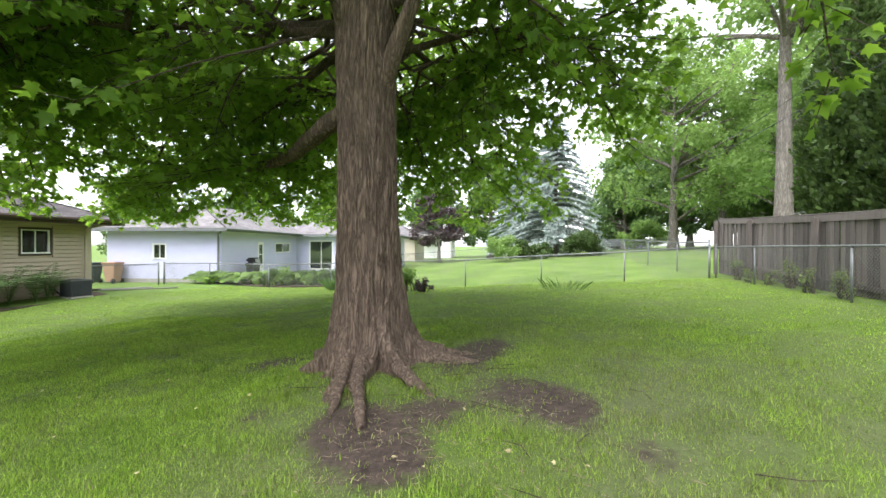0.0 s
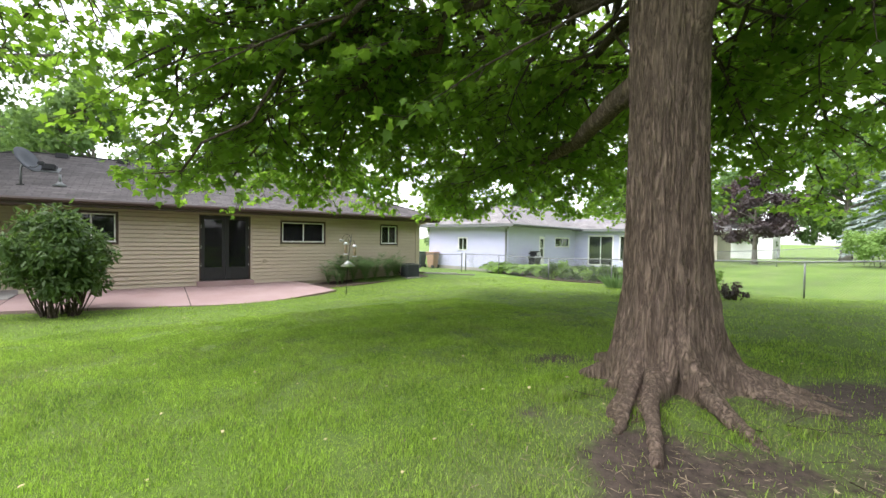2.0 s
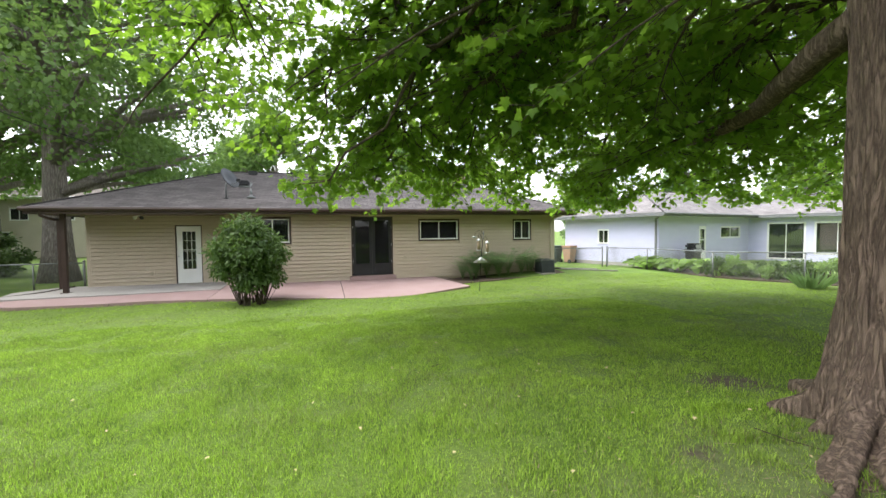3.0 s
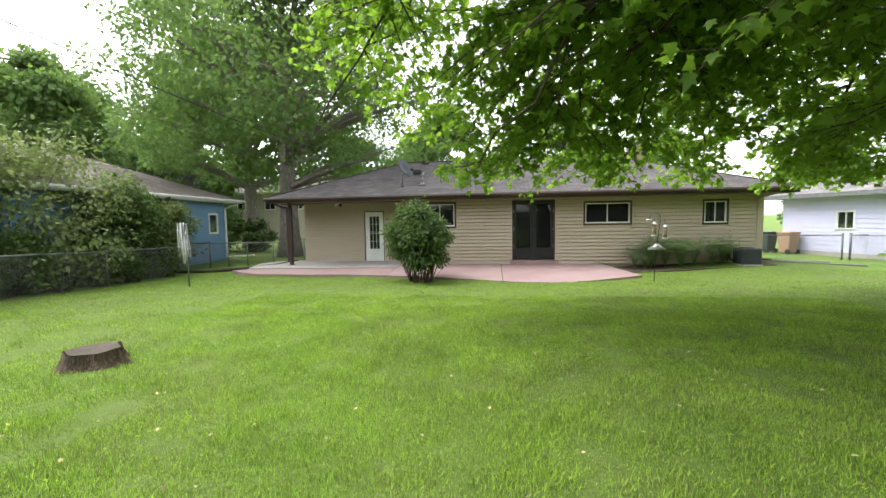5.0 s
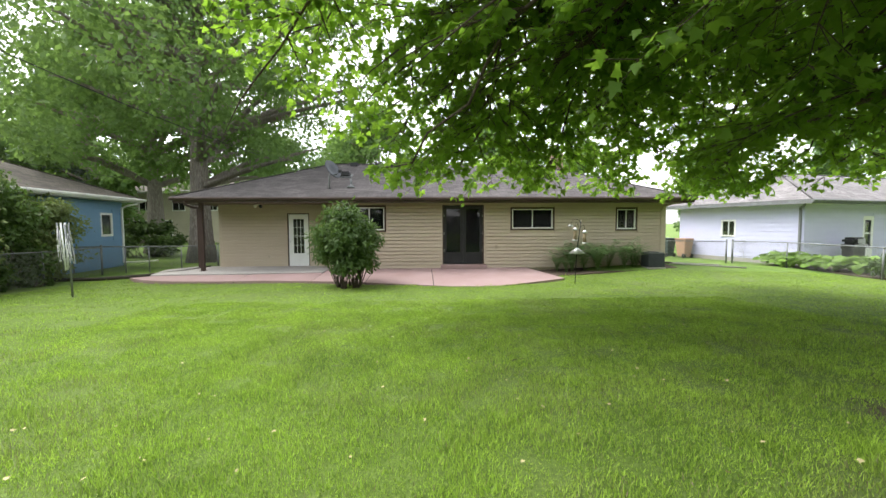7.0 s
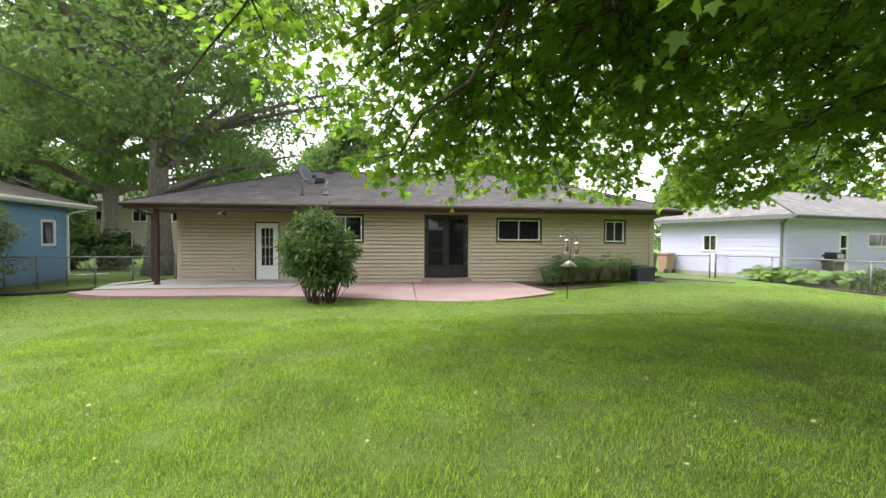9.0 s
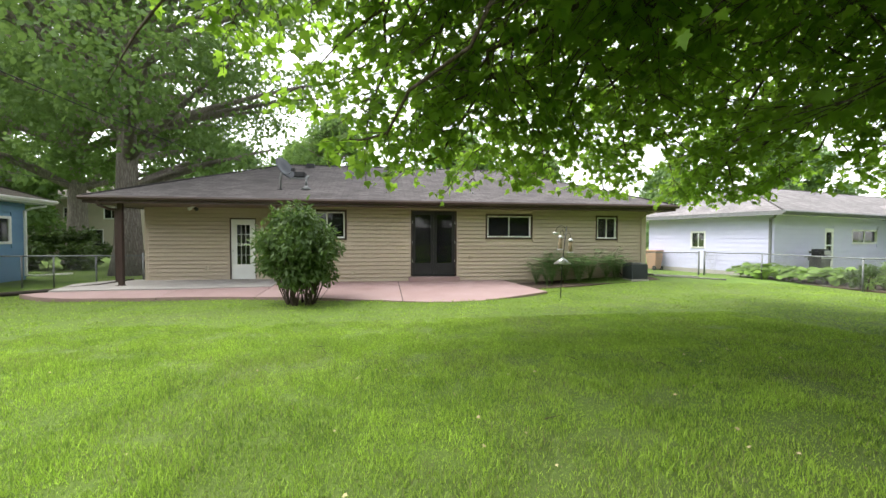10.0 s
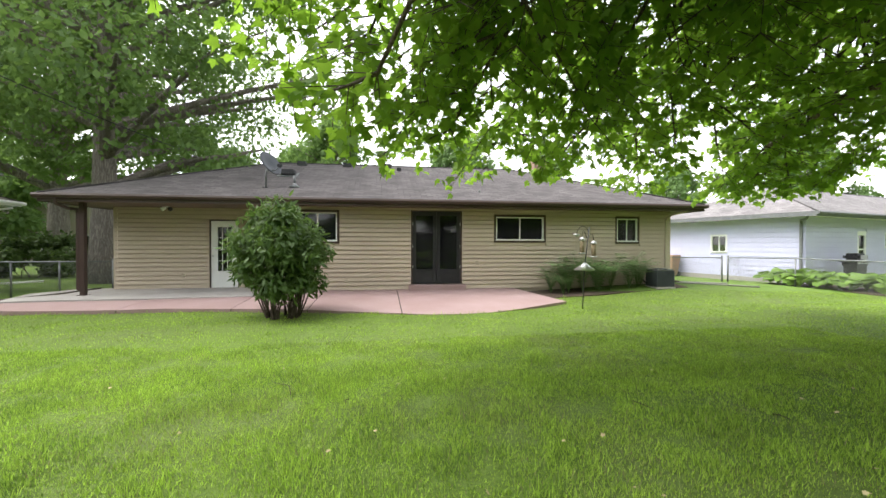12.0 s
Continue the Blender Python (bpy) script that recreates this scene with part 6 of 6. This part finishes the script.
# folded rotary clothes dryer
cx, cy = -7.65, 10.85
cz = ground_z(cx, cy)
cd = thing("clothes_dryer", "folded rotary clothes dryer with white lines", "clothes dryer", (cx, cy, cz))
part("pole", tubed([(0, 0, -0.1), (-0.02, 0, 1.0), (-0.10, 0, 1.75)], 0.022, 8), M_GALV, cd)
for k, a in enumerate((20, 110, 200, 290)):
    part("arm", tubed([(-0.10 + 0.05 * math.cos(radians(a)), 0.05 * math.sin(radians(a)), 0.65), (-0.13 + 0.11 * math.cos(radians(a)), 0.11 * math.sin(radians(a)), 1.78)], 0.016, 6), M_WHITE if k % 2 else M_GALV, cd)
rr = random.Random(5)
for k in range(12):
    a, b = rr.uniform(0, 6.3), rr.uniform(0, 6.3)
    part("line", tubed(bezier(((-0.13 + 0.11 * math.cos(a), 0.11 * math.sin(a), rr.uniform(1.1, 1.75)), (-0.05 + 0.2 * math.cos(a), 0.2 * math.sin(a), rr.uniform(0.2, 0.7)), (-0.12 + 0.10 * math.cos(b), 0.10 * math.sin(b), rr.uniform(0.9, 1.6))), 8), 0.004, 4), M_WHITE, cd)

# stump
sx, sy = -3.52, 4.42
sz = ground_z(sx, sy)
st = thing("tree_stump", "low weathered tree stump with a sawn top", "stump", (sx, sy, sz))
bm = bmesh.new()
n = 64
rings = []
for z, f in ((-0.06, 1.6), (0.0, 1.38), (0.04, 1.2), (0.10, 1.08), (0.17, 1.0)):
    ring = []
    for k in range(n):
        a = 2 * math.pi * k / n
        r = 0.245 * f * (1 + 0.10 * math.sin(3 * a + 1) + 0.06 * math.sin(7 * a) + 0.05 * noise.noise(Vector((math.cos(a) * 6, math.sin(a) * 6, z * 3))) * f - 0.07 * (f - 0.9) * abs(math.sin(8 * a + 2 * math.sin(3 * a))))
        if 0.2 < a < 1.0:
            r *= 0.86 + 0.1 * (0.17 - z)
        ring.append(bm.verts.new((r * math.cos(a), r * math.sin(a), z + (0.015 * math.sin(2 * a) if z > 0.1 else 0))))
    rings.append(ring)
for a, c in zip(rings, rings[1:]):
    for k in range(n):
        bm.faces.new((a[k], a[(k + 1) % n], c[(k + 1) % n], c[k])).smooth = True
part("bark", bm, M_STUMP, st)
bm = bmesh.new()
mid = bm.verts.new((0, 0, 0.165))
rim = [bm.verts.new((0.235 * math.cos(a) * (1 + 0.10 * math.sin(3 * a + 1) + 0.06 * math.sin(7 * a)) * (0.87 if 0.2 < a < 1.0 else 1), 0.235 * math.sin(a) * (1 + 0.10 * math.sin(3 * a + 1) + 0.06 * math.sin(7 * a)) * (0.87 if 0.2 < a < 1.0 else 1), 0.172 + 0.015 * math.sin(2 * a))) for a in (2 * math.pi * k / n for k in range(n))]
for k in range(n):
    bm.faces.new((mid, rim[k], rim[(k + 1) % n]))
part("sawn_top", bm, M_STUMPTOP, st)

# overhead wires
for pts, r in ((((-10.6, -8.0, 7.6), (-10.2, 8.5, 5.8), (-9.2, 13.5, 5.15), (-6.5, 20.0, 4.45)), 0.014), (((-14.5, -6.0, 3.9), (-13.5, 6.0, 3.6), (-12.7, 14.0, 3.4), (-11.8, 22.0, 3.3)), 0.01),
               (((-6.0, -5.75, 5.9), (12.0, -5.9, 5.1), (25.0, -6.1, 5.5), (40.0, -6.2, 6.4)), 0.010), (((-6.0, -5.75, 5.2), (12.0, -5.9, 4.6), (25.0, -6.1, 5.2), (40.0, -6.2, 6.4)), 0.012)):
    w = thing("overhead_cable", "black overhead service cable", "cable", (0, 0, 0), group="overhead cables")
    part("cable", tubed(bezier(pts, 16), r, 5), M_CHAR, w)


# ---- grass and litter ----
def field(fn, x0, x1, y0, y1, step):
    """A function of the plan, sampled on a grid and read off smoothly for many places at once."""
    gx, gy = np.arange(x0, x1 + 2 * step, step), np.arange(y0, y1 + 2 * step, step)
    grid = np.array([[fn(a, c) for a in gx] for c in gy])

    def read(x, y):
        i, j = (x - x0) / step, (y - y0) / step
        i0, j0 = np.clip(i.astype(int), 0, len(gx) - 2), np.clip(j.astype(int), 0, len(gy) - 2)
        fx, fy_ = i - i0, j - j0
        return (grid[j0, i0] * (1 - fx) + grid[j0, i0 + 1] * fx) * (1 - fy_) + (grid[j0 + 1, i0] * (1 - fx) + grid[j0 + 1, i0 + 1] * fx) * fy_

    return read


def tufts(x, y):
    return 0.80 + 0.75 * noise.noise(Vector((x * 2.6, y * 2.2, 9))) + 0.55 * noise.noise(Vector((x * 7.5, y * 7.5, 4)))


def turf_z(x, y):
    return ground_z(x, y) + 0.012 * noise.noise(Vector((x * 2, y * 2, 0))) + 0.03 * noise.noise(Vector((x * 0.5, y * 0.5, 3))) - 0.006


def scatter_grass(name, n, x0, x1, y0, y1, high, seed, keep, width, plain=False, step=0.12, fade=0.0):
    rng = np.random.default_rng(seed)
    x, y = rng.uniform(x0, x1, n), rng.uniform(y0, y1, n)
    ok = np.array([keep(a, c) for a, c in zip(x, y)])
    x, y = x[ok], y[ok]
    box_of = (x0, x1, y0, y1, step)
    dry = field(dry_at, *box_of)(x, y)
    bare = field(soil_at, *box_of)(x, y)
    ok = (rng.random(len(x)) > np.minimum(0.95, 2.9 * np.maximum(0.0, bare - 0.14))) & (rng.random(len(x)) > 0.6 * dry)
    x, y, dry = x[ok], y[ok], dry[ok]
    if fade:
        edge = np.minimum(np.minimum(x - x0, x1 - x), np.minimum(y - y0, y1 - y)) / fade
        ok = rng.random(len(x)) < edge
        x, y, dry = x[ok], y[ok], dry[ok]
    n = len(x)
    z, clump = field(turf_z, *box_of)(x, y), np.maximum(0.25, field(tufts, *box_of)(x, y))
    a = rng.uniform(0, 6.3, n)
    h = high * rng.uniform(0.5, 1.25, n) * clump
    d = np.stack([np.cos(a), np.sin(a), np.zeros(n)], 1)
    side = np.stack([-np.sin(a), np.cos(a), np.zeros(n)], 1)
    base = np.stack([x, y, z], 1)
    lean = rng.uniform(0.1, 0.9, n)[:, None]
    midp = base + np.array([0, 0, 1]) * (h * 0.55)[:, None] + d * (h[:, None] * lean * 0.3)
    tip = base + np.array([0, 0, 1]) * (h * 0.95)[:, None] + d * (h[:, None] * lean)
    w = width * rng.uniform(0.7, 1.3, n)[:, None]
    if plain:
        v = np.stack([base - side * w, base + side * w, tip], 1).reshape(-1, 3)
        f, per = np.arange(n * 3).reshape(-1, 3), 3
    else:
        v = np.stack([base - side * w, base + side * w, midp + side * w * 0.8, midp - side * w * 0.8, tip], 1).reshape(-1, 3)
        f, per = (np.arange(n)[:, None, None] * 5 + np.array([(0, 1, 2), (0, 2, 3), (3, 2, 4)])[None]).reshape(-1, 3), 5
    ob = raw_mesh(name, v, f, M_BLADE)
    # some blades are straw, the more so where the grass is thin
    straw = np.where(rng.random(n) < 0.05 + 0.38 * dry, rng.uniform(0.5, 1.0, n), 0.45 * dry)
    layer = ob.data.attributes.new("dry", "FLOAT", "POINT")
    layer.data.foreach_set("value", np.repeat(straw.astype(np.float32), per))
    return tagged(ob, "short mown grass blades over the lawn", "grass", kind="stuff")


def on_lawn(x, y):
    return not (-8.6 < x < 5.3 and y > front_edge(x) - 0.02) and (x - TX) ** 2 + (y - TY) ** 2 > 0.35


scatter_grass("grass", 150000, -4.5, 7.5, -2.2, 8.0, 0.055, 71, on_lawn, 0.0030)
scatter_grass("grass", 700000, -4.2, 7.2, -2.8, 8.6, 0.050, 77, on_lawn, 0.0032, True, 0.06, 2.6)
scatter_grass("grass", 120000, -4.5, 7.5, 6.9, 9.5, 0.045, 78, on_lawn, 0.0042, True, 0.08)
scatter_grass("grass", 150000, -9.8, 14.8, 6.0, 14.3, 0.040, 72, on_lawn, 0.0060, True)
scatter_grass("grass", 45000, -4.5, 7.0, -5.0, -2.0, 0.040, 76, on_lawn, 0.0055, True)
scatter_grass("grass", 60000, 6.5, 14.9, -4.9, 7.0, 0.040, 73, on_lawn, 0.0060, True)
scatter_grass("grass", 50000, -9.8, -3.5, -2.0, 7.0, 0.045, 75, on_lawn, 0.0055, True)
scatter_grass("grass", 15000, -8.6, 5.4, 11.7, 14.0, 0.075, 74, lambda x, y: -8.6 < x < 5.35 and front_edge(x) - 0.10 < y < front_edge(x) + 0.015, 0.0045)

scatter_grass("grass", 26000, 2.9, 4.6, 0.9, 3.0, 0.085, 79, lambda x, y: 0.62 < math.hypot(x - TX, y - TY) < 1.25 and noise.noise(Vector((x * 3.4, y * 3.4, 50))) > 0.12, 0.0032, False, 0.05)

RL = random.Random(91)
n = 900
px, py = np.array([RL.gauss(2.9, 0.75) for _ in range(n)]), np.array([RL.gauss(1.0, 0.8) for _ in range(n)])
P = np.stack([px, py, np.array([turf_z(a, c) + 0.014 for a, c in zip(px, py)])], 1)
chaff = leaves("straw_litter", P, RNG.uniform(0.02, 0.09, n), RNG.normal(0, 1, (n, 3)) * np.array([1, 1, 0.06]), RNG.normal(0, 0.2, (n, 3)) + np.array([0, 0, 1]), [(-0.035, 0), (0.035, 0), (0.03, 0.6), (0, 1), (-0.03, 0.6)], M_STRAW)
tagged(chaff, "dry straw and bark bits on the bare soil", "litter", kind="stuff")
n = 260
px = np.array([RL.uniform(-3, 7) for _ in range(n)])
py = np.array([RL.uniform(-1.5, 10) for _ in range(n)])
P = np.stack([px, py, np.array([ground_z(a, c) + 0.045 for a, c in zip(px, py)])], 1)
litter = leaves("leaf_litter", P, RNG.uniform(0.012, 0.034, n), RNG.normal(0, 1, (n, 3)) * np.array([1, 1, 0.25]), RNG.normal(0, 0.3, (n, 3)) + np.array([0, 0, 1]), MAPLE, M_DRYLEAF)
tagged(litter, "scattered small fallen leaves on the lawn", "leaf litter", kind="stuff")
for k in range(44):
    x, y = (RL.gauss(3.3, 0.9), RL.gauss(0.9, 0.8)) if k < 36 else (RL.uniform(-1, 6), RL.uniform(3, 8))
    a, ln = RL.uniform(0, 6.3), RL.uniform(0.08, 0.42)
    z = ground_z(x, y) + 0.035
    tw = thing("fallen_twig", "thin dry fallen twig on the ground", "twig", (x, y, z), group="fallen twigs")
    part("stick", tubed([(0, 0, 0), (math.cos(a) * ln * 0.5, math.sin(a) * ln * 0.5, 0.015), (math.cos(a + 0.3) * ln, math.sin(a + 0.3) * ln, 0.0)], [0.004, 0.003, 0.002], 5), M_LIMB, tw)
